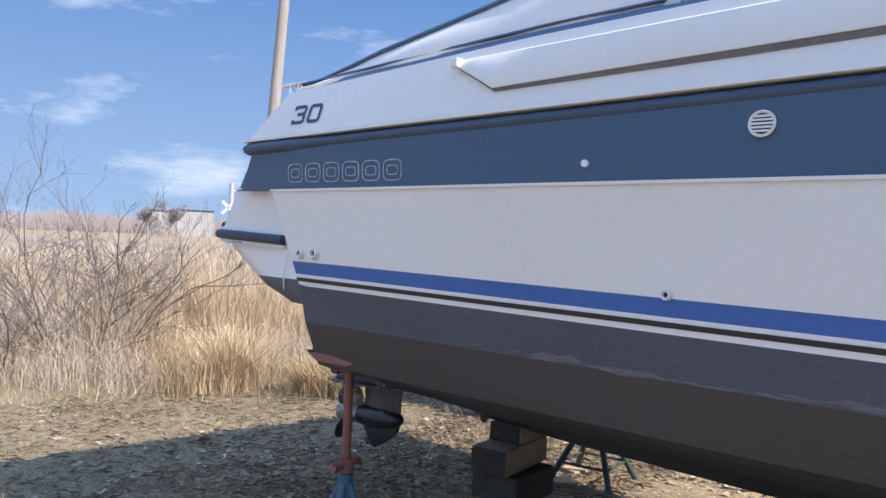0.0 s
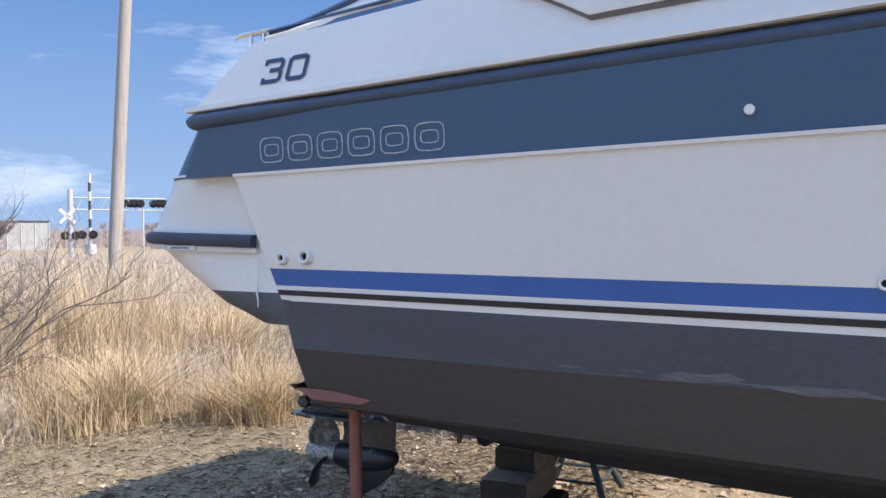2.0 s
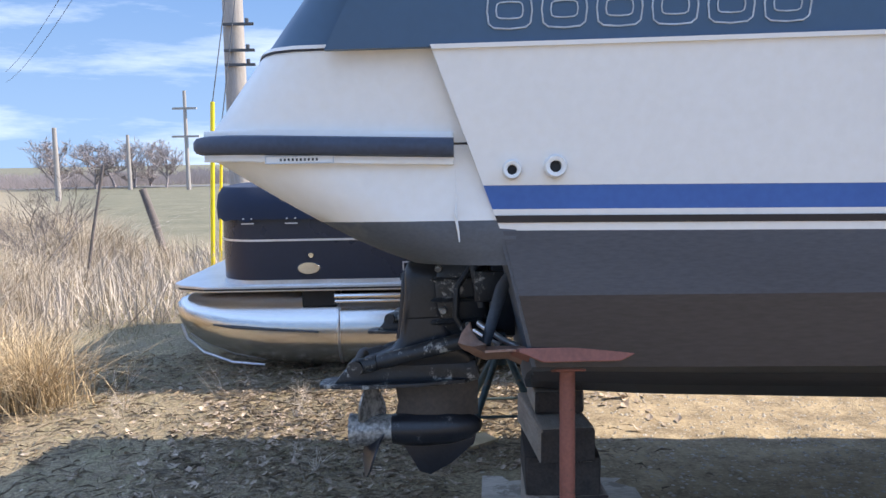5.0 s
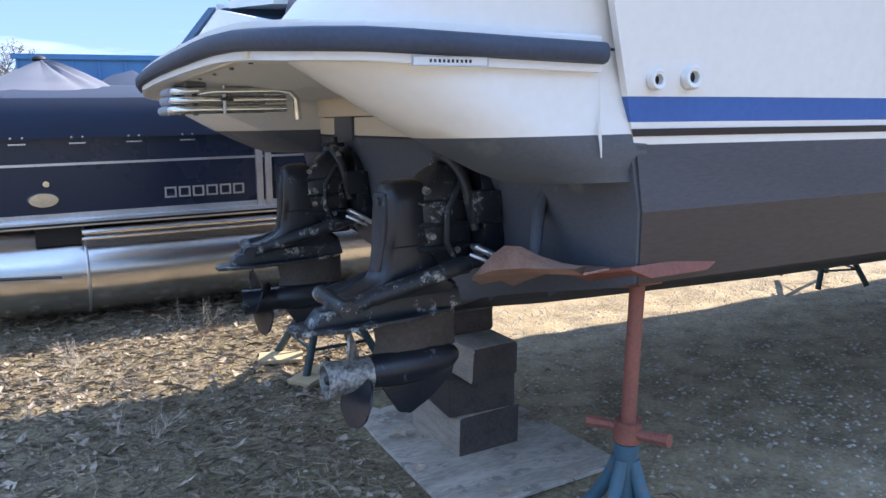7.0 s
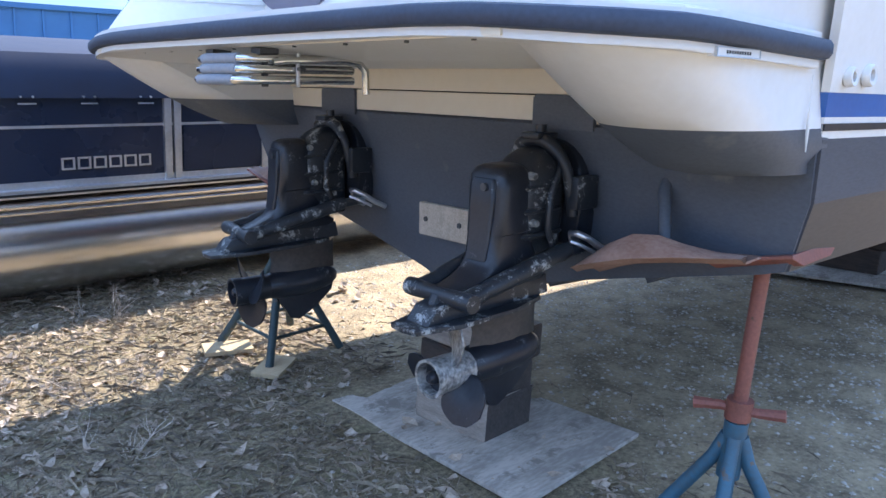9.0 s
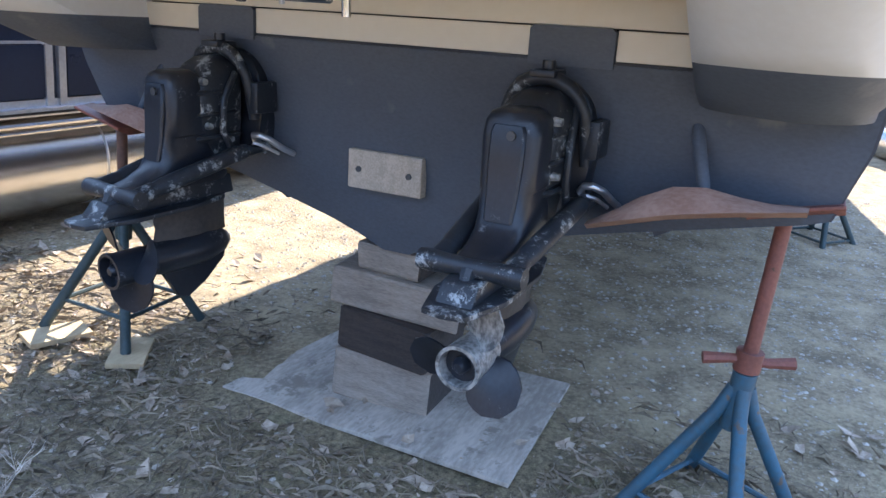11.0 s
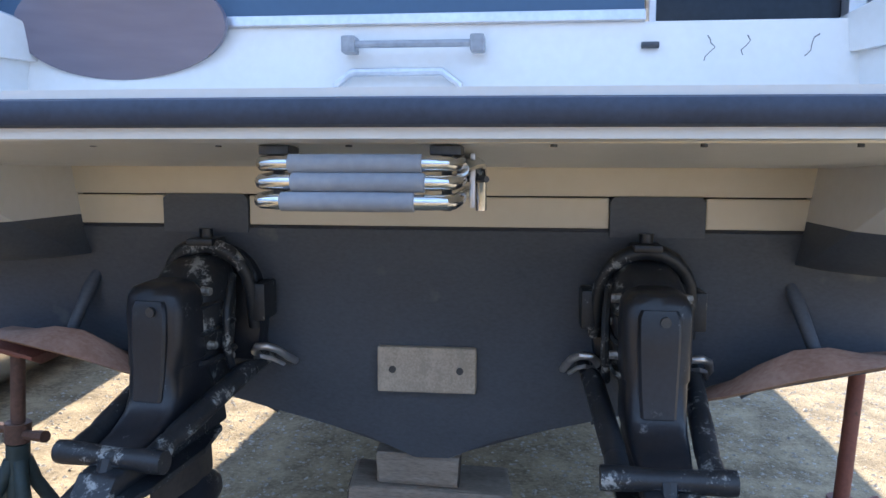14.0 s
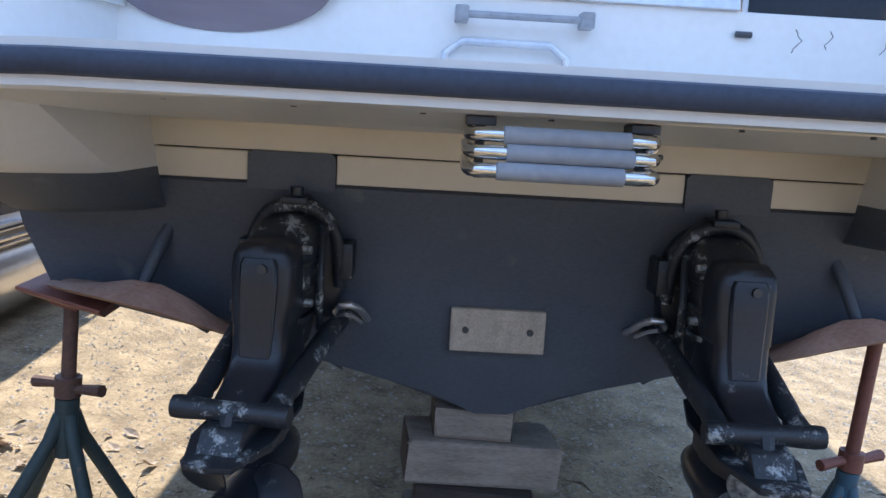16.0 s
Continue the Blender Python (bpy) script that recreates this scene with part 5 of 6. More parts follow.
# ---- pontoon boat ----
def pontoon_boat(at, turn, length, label, peaks=()):
    """Local axes: x aft from the bow, y outboard to port side seen, z up; its near side is at y = 0."""
    p = thing("pontoon_boat", at, label, "pontoon boat")
    p.rotation_euler = (0, 0, turn)
    W = 2.5
    for yc in (0.34, W - 0.34):
        bm = bmesh.new()
        xs = [0.0, 0.04, 0.12, 0.25, 0.45, 0.75, 1.24, length - 0.4, length]
        rr = [0.03, 0.10, 0.165, 0.215, 0.255, 0.285, 0.295, 0.295, 0.27]
        zc = [0.50, 0.475, 0.44, 0.41, 0.375, 0.345, 0.335, 0.335, 0.335]
        rings = [[(x, yc + r * math.cos(2 * math.pi * k / 40), z + r * math.sin(2 * math.pi * k / 40)) for k in range(40)] for x, r, z in zip(xs, rr, zc)]
        loft(bm, rings, close=True, caps=True)
        tube_ob = part("pontoon_tube", bm, ALU, p, "brushed aluminium float tube", smooth=True)
        for xw in (1.27, 3.4, 5.4):
            bm = bmesh.new()
            rings = [[(x, yc + r * math.cos(2 * math.pi * k / 40), 0.335 + r * math.sin(2 * math.pi * k / 40)) for k in range(40)] for x, r in ((xw - 0.012, 0.294), (xw, 0.299), (xw + 0.012, 0.294))]
            loft(bm, rings, close=True)
            part("weld_seam", bm, ALUTRIM, tube_ob, smooth=True)
        bm = bmesh.new()
        s = -1 if yc < 1 else 1
        tube(bm, [(0.33, yc + s * 0.232, 0.40), (0.5, yc + s * 0.266, 0.385), (1.12, yc + s * 0.302, 0.345)], [0.006, 0.014, 0.007], 8)
        part("spray_rail", bm, DARKMETAL, tube_ob, smooth=True)
        bm = bmesh.new()
        tube(bm, [(0.02, yc, 0.36), (0.06, yc, 0.25), (0.18, yc, 0.14), (0.40, yc, 0.055), (0.65, yc, 0.028)], 0.012, 8)
        part("keel_guard", bm, ALUTRIM, tube_ob, smooth=True)
        bm = bmesh.new()
        box(bm, 1.0, 1.25, yc - 0.24, yc - 0.14, 0.53, 0.66)
        box(bm, 1.25, length, yc - 0.10, yc + 0.10, 0.60, 0.66)
        part("bracket", bm, BLACK if yc < 1 else ALUTRIM, p)
    # deck and trims
    bm = bmesh.new()
    extrude_poly(bm, [(0.02, 0.24), (0.10, 0.12), (0.30, 0.02), (length, 0.0), (length, W), (0.30, W - 0.02), (0.10, W - 0.12), (0.02, W - 0.24)], 0.655, 0.70, "z", 0.006)
    part("deck", bm, ALUTRIM, p, "aluminium edged deck")
    bm = bmesh.new()
    extrude_poly(bm, [(0.025, 0.24), (0.10, 0.115), (0.30, 0.012), (length, -0.008), (length, 0.03), (0.32, 0.06), (0.14, 0.16), (0.06, 0.26)], 0.668, 0.680, "z")
    part("deck_gasket", bm, BLACK, p)
    bm = bmesh.new()
    tube(bm, [(1.25, 0.02, 0.615), (length, 0.02, 0.615)], 0.018, 8)
    tube(bm, [(1.25, 0.03, 0.575), (length, 0.03, 0.575)], 0.012, 8)
    part("underdeck_rail", bm, ALU, p, smooth=True)

    def outline(off=0.0):
        pts = [(length - 0.3, 0.06 - off), (0.70, 0.06 - off)]
        for k in range(1, 8):
            a = math.pi / 2 * k / 8
            pts.append((0.70 - (0.32 + off) * math.sin(a), 0.38 - (0.32 + off) * math.cos(a)))
        pts.append((0.38 - off, 0.38))
        pts.append((0.38 - off, W / 2))
        return pts

    def ribbon(nm, z0, z1, off, material, lab="", thick=0.012):
        bm = bmesh.new()
        for flip in (False, True):
            rings = []
            for x, y in outline(off):
                x2, y2 = x + thick * (0.7 if x < 0.7 else 0), y + thick
                q = [(x, y, z0), (x, y, z1), (x2, y2, z1), (x2, y2, z0)]
                rings.append([(a, W - b, c) for a, b, c in q] if flip else q)
            loft(bm, rings, close=True, caps=True)
        return part(nm, bm, material, p, lab, smooth=True)

    fence = ribbon("side_panel", 0.735, 1.20, 0.0, PNAVY, "glossy dark navy side panel")
    ribbon("bottom_trim", 0.70, 0.735, 0.008, ALUTRIM, "silver lower rail", 0.03)
    ribbon("mid_trim", 1.02, 1.035, 0.006, ALUTRIM, "silver mid rail")
    # posts, each a pair of flat uprights
    for x in (2.36, 2.42, 3.02, 3.10, 4.2, 4.28, 5.2, 5.28):
        if x < length - 0.3:
            bm = bmesh.new()
            box(bm, x - 0.022, x + 0.022, 0.035, 0.075, 0.70, 1.24, bevel=0.003)
            part("fence_post", bm, ALUTRIM, p)
    for x0, x1 in ((2.46, 3.0), (3.14, 4.17), (4.32, 5.17)):
        bm = bmesh.new()
        box(bm, x0, x1, 0.046, 0.052, 0.745, 1.015)
        ribbed = part("ribbed_panel", bm, PNAVY, p, "navy ribbed panel")
        for z in np.arange(0.755, 1.01, 0.019):
            bm = bmesh.new()
            tube(bm, [(x0, 0.055, z), (x1, 0.055, z)], 0.006, 6)
            part("rib", bm, PNAVY, ribbed, smooth=True)
    # canvas cover with a hem that sags and snaps
    bm = bmesh.new()
    oo = outline(0.03)
    rings = []
    for i, (x, y) in enumerate(oo):
        w = 0.010 * math.sin(i * 2.3)
        inx, iny = (1.0 if x < 0.75 else 0.0), (1.0 if y < 0.4 else 0.0)
        rings.append([(x - 0.006 * inx, y - 0.006 * iny, 1.175 + w), (x - 0.012 * inx, y - 0.012 * iny, 1.26), (x, y, 1.36), (x + 0.03 * inx, y + 0.03 * iny, 1.415), (x + 0.12 * inx, y + 0.12 * iny, 1.435), (x + 0.5 * inx, max(y, W * 0.35), 1.45 + 0.02 * math.sin(i))])
    loft(bm, rings)
    loft(bm, [[(a, W - b, c) for a, b, c in r] for r in rings])
    q = [r[-1] for r in rings]
    loft(bm, [q, [(a, W - b, c) for a, b, c in q]])
    part("canvas_cover", bm, COVER, p, "navy canvas cover snapped over the seats", smooth=True)
    # tented peaks held up by poles, pleated where the cloth is gathered
    for px, peak, reach in peaks:
        bm = bmesh.new()
        rings = []
        for u in (0.05, 0.12, 0.25, 0.42, 0.62, 0.82, 1.0):
            ring = []
            for k in range(96):
                a = 2 * math.pi * k / 96
                pleat = max(0.0, math.cos(a)) ** 0.5 * (abs(math.sin(a * 6.5 + 0.6)) ** 3 + 0.5 * abs(math.sin(a * 11 + 2)) ** 4)
                rise = (peak - 1.432) * ((1 - u) * 0.86 + (1 - u) ** 3 * 0.14)
                ring.append((px + reach * u * math.cos(a), W / 2 + 1.7 * reach * u * math.sin(a), 1.432 + rise + 0.032 * pleat * math.sin(math.pi * min(1.0, u * 0.8 + 0.15))))
            rings.append(ring)
        loft(bm, rings, close=True, caps=True)
        peak_ob = part("cover_peak", bm, GLARECOVER, p, "tented peak of the canvas cover, sun glare in its grey", smooth=True)
        bm = bmesh.new()
        r = bmesh.ops.create_uvsphere(bm, u_segments=12, v_segments=6, radius=0.05)
        bmesh.ops.transform(bm, matrix=Matrix.Translation((px, W / 2, peak)) @ Matrix.Diagonal((1.0, 1.0, 0.5, 1)), verts=r["verts"])
        part("peak_cap", bm, BLACK, peak_ob, "black vent cap", smooth=True)
    for i in range(20):
        x = 0.64 + 0.316 * i
        inset = 0.008 if i == 0 else 0.0
        if x > length - 0.6:
            break
        bm = bmesh.new()
        box(bm, x - 0.045, x + 0.045, 0.012 + inset, 0.022 + inset, 1.150, 1.158)
        for dx in (-0.03, 0.03):
            tube(bm, [(x + dx, 0.012 + inset, 1.19), (x + dx, 0.024 + inset, 1.19)], 0.006, 8)
        part("cover_strap", bm, ALUTRIM, p)
    # oval badge and a plain mark
    bm = bmesh.new()
    r = bmesh.ops.create_cone(bm, cap_ends=True, segments=32, radius1=0.5, radius2=0.44, depth=0.02)
    bmesh.ops.transform(bm, matrix=pose(1.065, 0.052, 0.82, 90) @ Matrix.Diagonal((0.178, 0.095, 0.8, 1)), verts=r["verts"])
    r = bmesh.ops.create_cone(bm, cap_ends=True, segments=20, radius1=0.022, radius2=0.018, depth=0.016)
    bmesh.ops.transform(bm, matrix=pose(1.085, 0.052, 0.915, 90), verts=r["verts"])
    part("oval_badge", bm, CHROME, p, "chrome oval badge", smooth=True)
    for k in range(6):                       # six open boxes
        bm = bmesh.new()
        x = 1.75 + 0.0865 * k
        for x0, x1, z0, z1 in ((x, x + 0.072, 0.847, 0.857), (x, x + 0.072, 0.789, 0.799), (x, x + 0.011, 0.799, 0.847), (x + 0.061, x + 0.072, 0.799, 0.847)):
            box(bm, x0, x1, 0.050, 0.058, z0, z1)
        part("name_mark", bm, ALUTRIM, p, "silver mark of plain open boxes")
    return p


pontoon_boat((-4.79, 6.06, 0.0), 0.0, 7.0, "dark navy pontoon boat with silver tubes under canvas", ((1.16, 1.65, 0.50),))
pontoon_boat((4.0 + 2.5 * 0.4226, 0.3 - 2.5 * 0.9063, 0.02), radians(25), 6.0, "second navy pontoon boat with silver tubes beyond the yacht")

# ---- poles and distance ----
def utility_pole(x, y, h, r, label, lean=(0.03, 0.0)):
    t = thing("utility_pole", (x, y, 0), label, "utility pole")
    bm = bmesh.new()
    tube(bm, [(lean[0] * u, lean[1] * u, h * u - 0.2 * (1 - u)) for u in (0, 0.3, 0.6, 1)], [r, r * 0.93, r * 0.85, r * 0.7], 18)
    part("pole", bm, POLE, t, smooth=True)
    return t


utility_pole(-21.0, 16.75, 15, 0.21, "weathered wooden utility pole among the reeds", (0.55, 0.65))
poleB = utility_pole(-6.35, 14.7, 11, 0.20, "weathered wooden utility pole with guy wires")
# guy wires with yellow guards, brackets and wires on the second pole
guys = thing("guy_wire", (-6.0, 11.4, 0), "steel guy wires in yellow plastic guards", "guy wire")
for dx, dy, h in ((0.03, 0.0, 2.45), (0.11, 0.10, 2.12)):
    bm = bmesh.new()
    tube(bm, [(dx, dy, 0.05), (dx + 0.05, dy + 0.02, h * 0.5), (dx + 0.10, dy + 0.06, h)], 0.031 if dx < 0.05 else 0.022, 12)
    part("guard", bm, YELLOW, guys, "yellow plastic guard", smooth=True)
    bm = bmesh.new()
    tube(bm, [(dx, dy, -0.05), (dx + 0.10, dy + 0.06, h), (dx + 0.42, 3.2, 9.5)], 0.008, 5)
    part("wire", bm, DARKMETAL, guys)
for z in (3.55, 4.0, 3.3, 2.2):
    bm = bmesh.new()
    box(bm, -0.12, 0.42, -0.24, -0.20, z, z + 0.05, bevel=0.004)
    tube(bm, [(0.30, -0.22, z + 0.05), (0.30, -0.22, z + 0.12)], 0.035, 8)
    part("bracket", bm, DARKMETAL, poleB, "dark steel bracket")
for i, (x0, y0, z0, x1, y1, z1) in enumerate(((-6.3, 14.7, 9.5, -36, 62, 9.0), (-6.3, 14.7, 8.8, -36, 62, 8.2), (-20.5, 17.3, 11.5, -6.3, 14.7, 9.3), (-20.5, 17.3, 11.5, -46, 8, 11))):
    t = thing("overhead_wire", (0, 0, 0), "thin black overhead wire", "wire", "overhead wires")
    bm = bmesh.new()
    pts = [(x0 + (x1 - x0) * u, y0 + (y1 - y0) * u, z0 + (z1 - z0) * u - 4 * 0.8 * u * (1 - u)) for u in np.linspace(0, 1, 12)]
    tube(bm, pts, 0.012, 5)
    part("cable", bm, BLACK, t)
# far utility poles with crossarms
for x, y, h, arms in ((-18.5, 50, 6.2, 1), (-23.0, 52, 3.6, 0), (-20.5, 37, 3.4, 0)):
    t = utility_pole(x, y, h, 0.14, "distant wooden utility pole with crossarms")
    if arms:
        for z, w in ((h - 1.15, 1.5), (h - 2.9, 1.7)):
            bm = bmesh.new()
            box(bm, -w / 2, w / 2, -0.1, 0.1, z, z + 0.12)
            part("crossarm", bm, POLE, t)
# leaning fence post and a sapling stake in the reeds
for x, y, h, lx, r in ((-7.9, 15.0, 1.15, -0.35, 0.075), (-7.6, 11.0, 1.6, 0.35, 0.02)):
    t = thing("fence_post", (x, y, 0), "old leaning wooden fence post", "post")
    bm = bmesh.new()
    tube(bm, [(0, 0, -0.1), (lx * 0.5, 0, h * 0.5), (lx, 0, h)], [r, r, r * 0.9], 10)
    part("shaft", bm, BARK, t, smooth=True)


def rot_at(az, d):
    return (d * math.sin(radians(az)), d * math.cos(radians(az)))


# railway crossing: cantilever signals, mast, gates
def lamp_pair(parent, x, y, z):
    for dx in (-0.35, 0.35):
        bm = bmesh.new()
        r = bmesh.ops.create_cone(bm, cap_ends=True, segments=20, radius1=0.30, radius2=0.30, depth=0.06)
        bmesh.ops.transform(bm, matrix=pose(x + dx * 0.75, y + dx * 0.66, z, 90, 0, 40), verts=r["verts"])
        tube(bm, [(x + dx * 0.75, y + dx * 0.66, z), (x + dx * 0.75 + 0.16, y + dx * 0.66 - 0.19, z + 0.02)], [0.13, 0.15], 12)
        part("signal_lamp", bm, BLACK, parent, "black crossing lamp with hood", smooth=True)


sx, sy = rot_at(-53.45, 62)
sig = thing("crossing_signal", (sx, sy, 0), "steel cantilever railway crossing signal", "crossing signal")
bm = bmesh.new()
tube(bm, [(0, 0, -0.4), (0, 0, 5.0)], 0.18, 12)
part("mast", bm, SIGNALWHITE, sig, smooth=True)
ex, ey = rot_at(-47.6, 62)
ex, ey = ex - sx, ey - sy
bm = bmesh.new()
for z in (3.55, 4.4):
    tube(bm, [(0, 0, z), (ex, ey, z - 0.05)], 0.06, 8)
for k in range(8):
    u = (k + 0.5) / 8
    tube(bm, [(ex * u, ey * u, 3.55), (ex * (u + 0.06), ey * (u + 0.06), 4.4)], 0.03, 5)
part("cantilever_arm", bm, SIGNALWHITE, sig)
for u in (0.62, 0.68, 0.93, 0.99):
    lamp_pair(sig, ex * u, ey * u, 4.0)
lamp_pair(sig, 0.1, -0.1, 1.7)
bm = bmesh.new()
for a in (45, -45):
    box(bm, -0.7, 0.7, -0.03, 0.03, -0.11, 0.11, pose(0, -0.25, 3.1, 0, 0, 40) @ pose(0, 0, 0, 0, a, 0))
part("crossbuck", bm, WHITEPL, sig, "white crossbuck blades")
for az, d, h in ((-52.3, 60, 6.0), (-45.3, 75, 5.1)):
    x, y = rot_at(az, d)
    g = thing("crossing_gate", (x, y, 0), "raised striped crossing gate arm", "crossing gate", "crossing gates")
    bm = bmesh.new()
    tube(bm, [(0, 0, -0.3), (0, 0, 1.6)], 0.14, 10)
    box(bm, -0.3, 0.3, -0.25, 0.25, 0.4, 1.1)
    part("gate_mast", bm, SIGNALWHITE, g)
    for k in range(7):
        bm = bmesh.new()
        z = 1.6 + (h - 1.6) * k / 7
        box(bm, -0.09, 0.09, -0.05, 0.05, z, z + (h - 1.6) / 7 - 0.01)
        part("arm_band", bm, DARKMETAL if k % 2 else WHITEPL, g)
    lamp_pair(g, 0.0, -0.2, 1.75)
bm = bmesh.new()
x, y = rot_at(-49.0, 61)
t = thing("sign_post", (x, y, 0), "thin galvanised sign post by the tracks", "sign post")
tube(bm, [(0, 0, -0.3), (0, 0, 3.6)], 0.07, 8)
part("shaft", bm, SIGNALWHITE, t)

# railway bank and road across the distance
bm = bmesh.new()
rings = []
for az in range(-100, -30, 5):
    d = 58 + 6 * math.sin(radians(az * 3))
    a, b, c, e = (rot_at(az, d - 5), rot_at(az, d), rot_at(az, d + 4), rot_at(az, d + 9))
    rings.append([(*a, -0.1), (*b, 0.25), (*c, 0.25), (*e, -0.1)])
loft(bm, rings)
tagged(part("railway_bank", bm, DIRT), "low stony railway bank across the fields", "embankment", kind="structure")
bm = bmesh.new()
rings = []
for az in range(-32, 40, 4):
    d = 56 / max(0.3, math.cos(radians(az)))
    rings.append([(*rot_at(az, d), 0.03), (*rot_at(az, d + 5), 0.03)])
loft(bm, rings)
tagged(part("road", bm, ASPHALT), "pale asphalt road beyond the field", "road", kind="structure")


# distant buildings
def storehouse(az0, az1, d, h, material, label, roof=0.0):
    a, b = Vector(rot_at(az0, d)), Vector(rot_at(az1, d))
    out = ((a + b) / 2).normalized() * abs((b - a).length) * 0.7
    t = thing("far_building", (a.x, a.y, 0), label, "building")
    bm = bmesh.new()
    p = [a - a, b - a, b - a + out, out]
    lo = [bm.verts.new((q.x, q.y, -0.2)) for q in p]
    hi = [bm.verts.new((q.x, q.y, h)) for q in p]
    for i in range(4):
        bm.faces.new((lo[i], lo[(i + 1) % 4], hi[(i + 1) % 4], hi[i]))
    part("wall", bm, material, t)
    bm = bmesh.new()
    c = sum(p, Vector((0, 0))) / 4
    q = [c + (v - c) * 1.02 for v in p]
    lo = [bm.verts.new((v.x, v.y, h)) for v in q]
    hi = [bm.verts.new((v.x, v.y, h + 0.25)) for v in q]
    bm.faces.new(hi), bm.faces.new(lo[::-1])
    for i in range(4):
        bm.faces.new((lo[i], lo[(i + 1) % 4], hi[(i + 1) % 4], hi[i]))
    part("roof", bm, DARKMETAL if material is SIDING else BLUEROOF, t)
    # upright siding ribs
    k = int((b - a).length / 1.2)
    bm = bmesh.new()
    for i in range(k + 1):
        v = (b - a) * (i / max(1, k))
        box(bm, v.x - 0.05, v.x + 0.05, v.y - 0.08, v.y + 0.04, -0.1, h)
    tagged(part("siding_rib", bm, material, t), kind="stuff")
    return t


storehouse(-57.0, -54.6, 110, 3.4, SIDING, "pale corrugated grain storehouse far away")
storehouse(-59.0, -57.1, 122, 3.4, SIDING, "grey storehouse far away")
storehouse(-4.0, 26.0, 46, 2.15, BLUEROOF, "long low blue steel building far away")

# covered boat behind the pontoon
tb = thing("covered_boat", (-2.60, 11.0, 0), "boat under a peaked dark blue canvas cover", "boat")
bm = bmesh.new()
rings = []
for x in np.linspace(-0.9, 5.0, 25):
    pk = max(1.34, 1.63 - 0.60 * abs(x) + 0.012 * math.sin(x * 7))
    rings.append([(x, -1.2, 0.9), (x, -1.1, 1.25), (x, -0.6, 1.29 + (pk - 1.34) * 0.5 + 0.012 * math.sin(x * 11)), (x, 0, pk), (x, 0.6, 1.29 + (pk - 1.34) * 0.5), (x, 1.1, 1.25), (x, 1.2, 0.9)])
loft(bm, rings, caps=True)
part("cover", bm, COVER, tb, "peaked canvas cover", smooth=True)
bm = bmesh.new()
rings = [[(x, -1.15, 1.0), (x, -0.9, 0.5), (x, 0, 0.25), (x, 0.9, 0.5), (x, 1.15, 1.0)] for x in np.linspace(-0.85, 4.95, 9)]
loft(bm, rings, caps=True)
part("hull", bm, PNAVY, tb, smooth=True)
for x in (-0.4, 3.0):
    bm = bmesh.new()
    box(bm, x - 0.1, x + 0.1, -0.5, 0.5, -0.02, 0.42, bevel=0.01)
    part("cradle", bm, OAK, tb)

# red brown steel container and rubble at its foot
cont = thing("shipping_container", (1.2, -3.55, 0.02), "red brown corrugated steel container", "container")
cont.rotation_euler = (0, 0, radians(13))
bm = bmesh.new()
pts, x = [], 0.0
while x < 5.9:
    pts += [(x, 0.0), (x + 0.10, 0.0), (x + 0.14, -0.035), (x + 0.24, -0.035)]
    x += 0.28
a = [bm.verts.new((u, v, 0.14)) for u, v in pts]
b = [bm.verts.new((u, v, 2.45)) for u, v in pts]
for i in range(len(a) - 1):
    bm.faces.new((a[i], a[i + 1], b[i + 1], b[i]))
part("corrugated_side", bm, REDWALL, cont)
bm = bmesh.new()
box(bm, 0, 6.0, -2.4, -0.06, 0.1, 2.5)
part("body", bm, REDWALL, cont)
bm = bmesh.new()
box(bm, -0.05, 6.05, -0.05, 0.03, 0.0, 0.15, bevel=0.005)
part("bottom_rail", bm, TAR, cont)
random.seed(3)
bm = bmesh.new()
for k in range(160):
    x, o = random.uniform(0.5, 5.5), abs(random.gauss(0.25, 0.18))
    wx, wy = 1.2 + x * math.cos(radians(13)) - o * math.sin(radians(13)), -3.55 + x * math.sin(radians(13)) + o * math.cos(radians(13)) + 0.15
    r = random.uniform(0.015, 0.05)
    g = bmesh.ops.create_icosphere(bm, subdivisions=1, radius=r)
    bmesh.ops.transform(bm, matrix=Matrix.Translation((wx, wy, ground_height(wx, wy) + r * 0.4)) @ pose(0, 0, 0, random.uniform(0, 90), random.uniform(0, 90), 0) @ Matrix.Diagonal((1, 0.7, 0.5, 1)), verts=g["verts"])
tagged(part("rubble", bm, SIDING), "scattered pale stone rubble along the container", "rubble", kind="stuff")

# forward keel blocking on its sheet
t = thing("plywood_sheet", (0, 0, 0), "pale plywood sheet under the forward blocks", "plywood")
bm = bmesh.new()
extrude_poly(bm, [(1.25, 4.03), (2.50, 4.15), (2.75, 3.00), (1.53, 2.92)], 0.0, 0.024, "z", 0.004)
for v in bm.verts:
    v.co.z += 0.100 - 0.050 * (v.co.y - 3.07)
part("panel", bm, PLY, t)
timber(1.75, 2.15, 3.3, 3.75, 0.085, 0.30, TAR, 3, "dark timber keel block under the forward hull")
timber(1.78, 2.12, 3.25, 3.8, 0.302, 0.56, TAR, -4, "dark timber keel block under the forward hull")

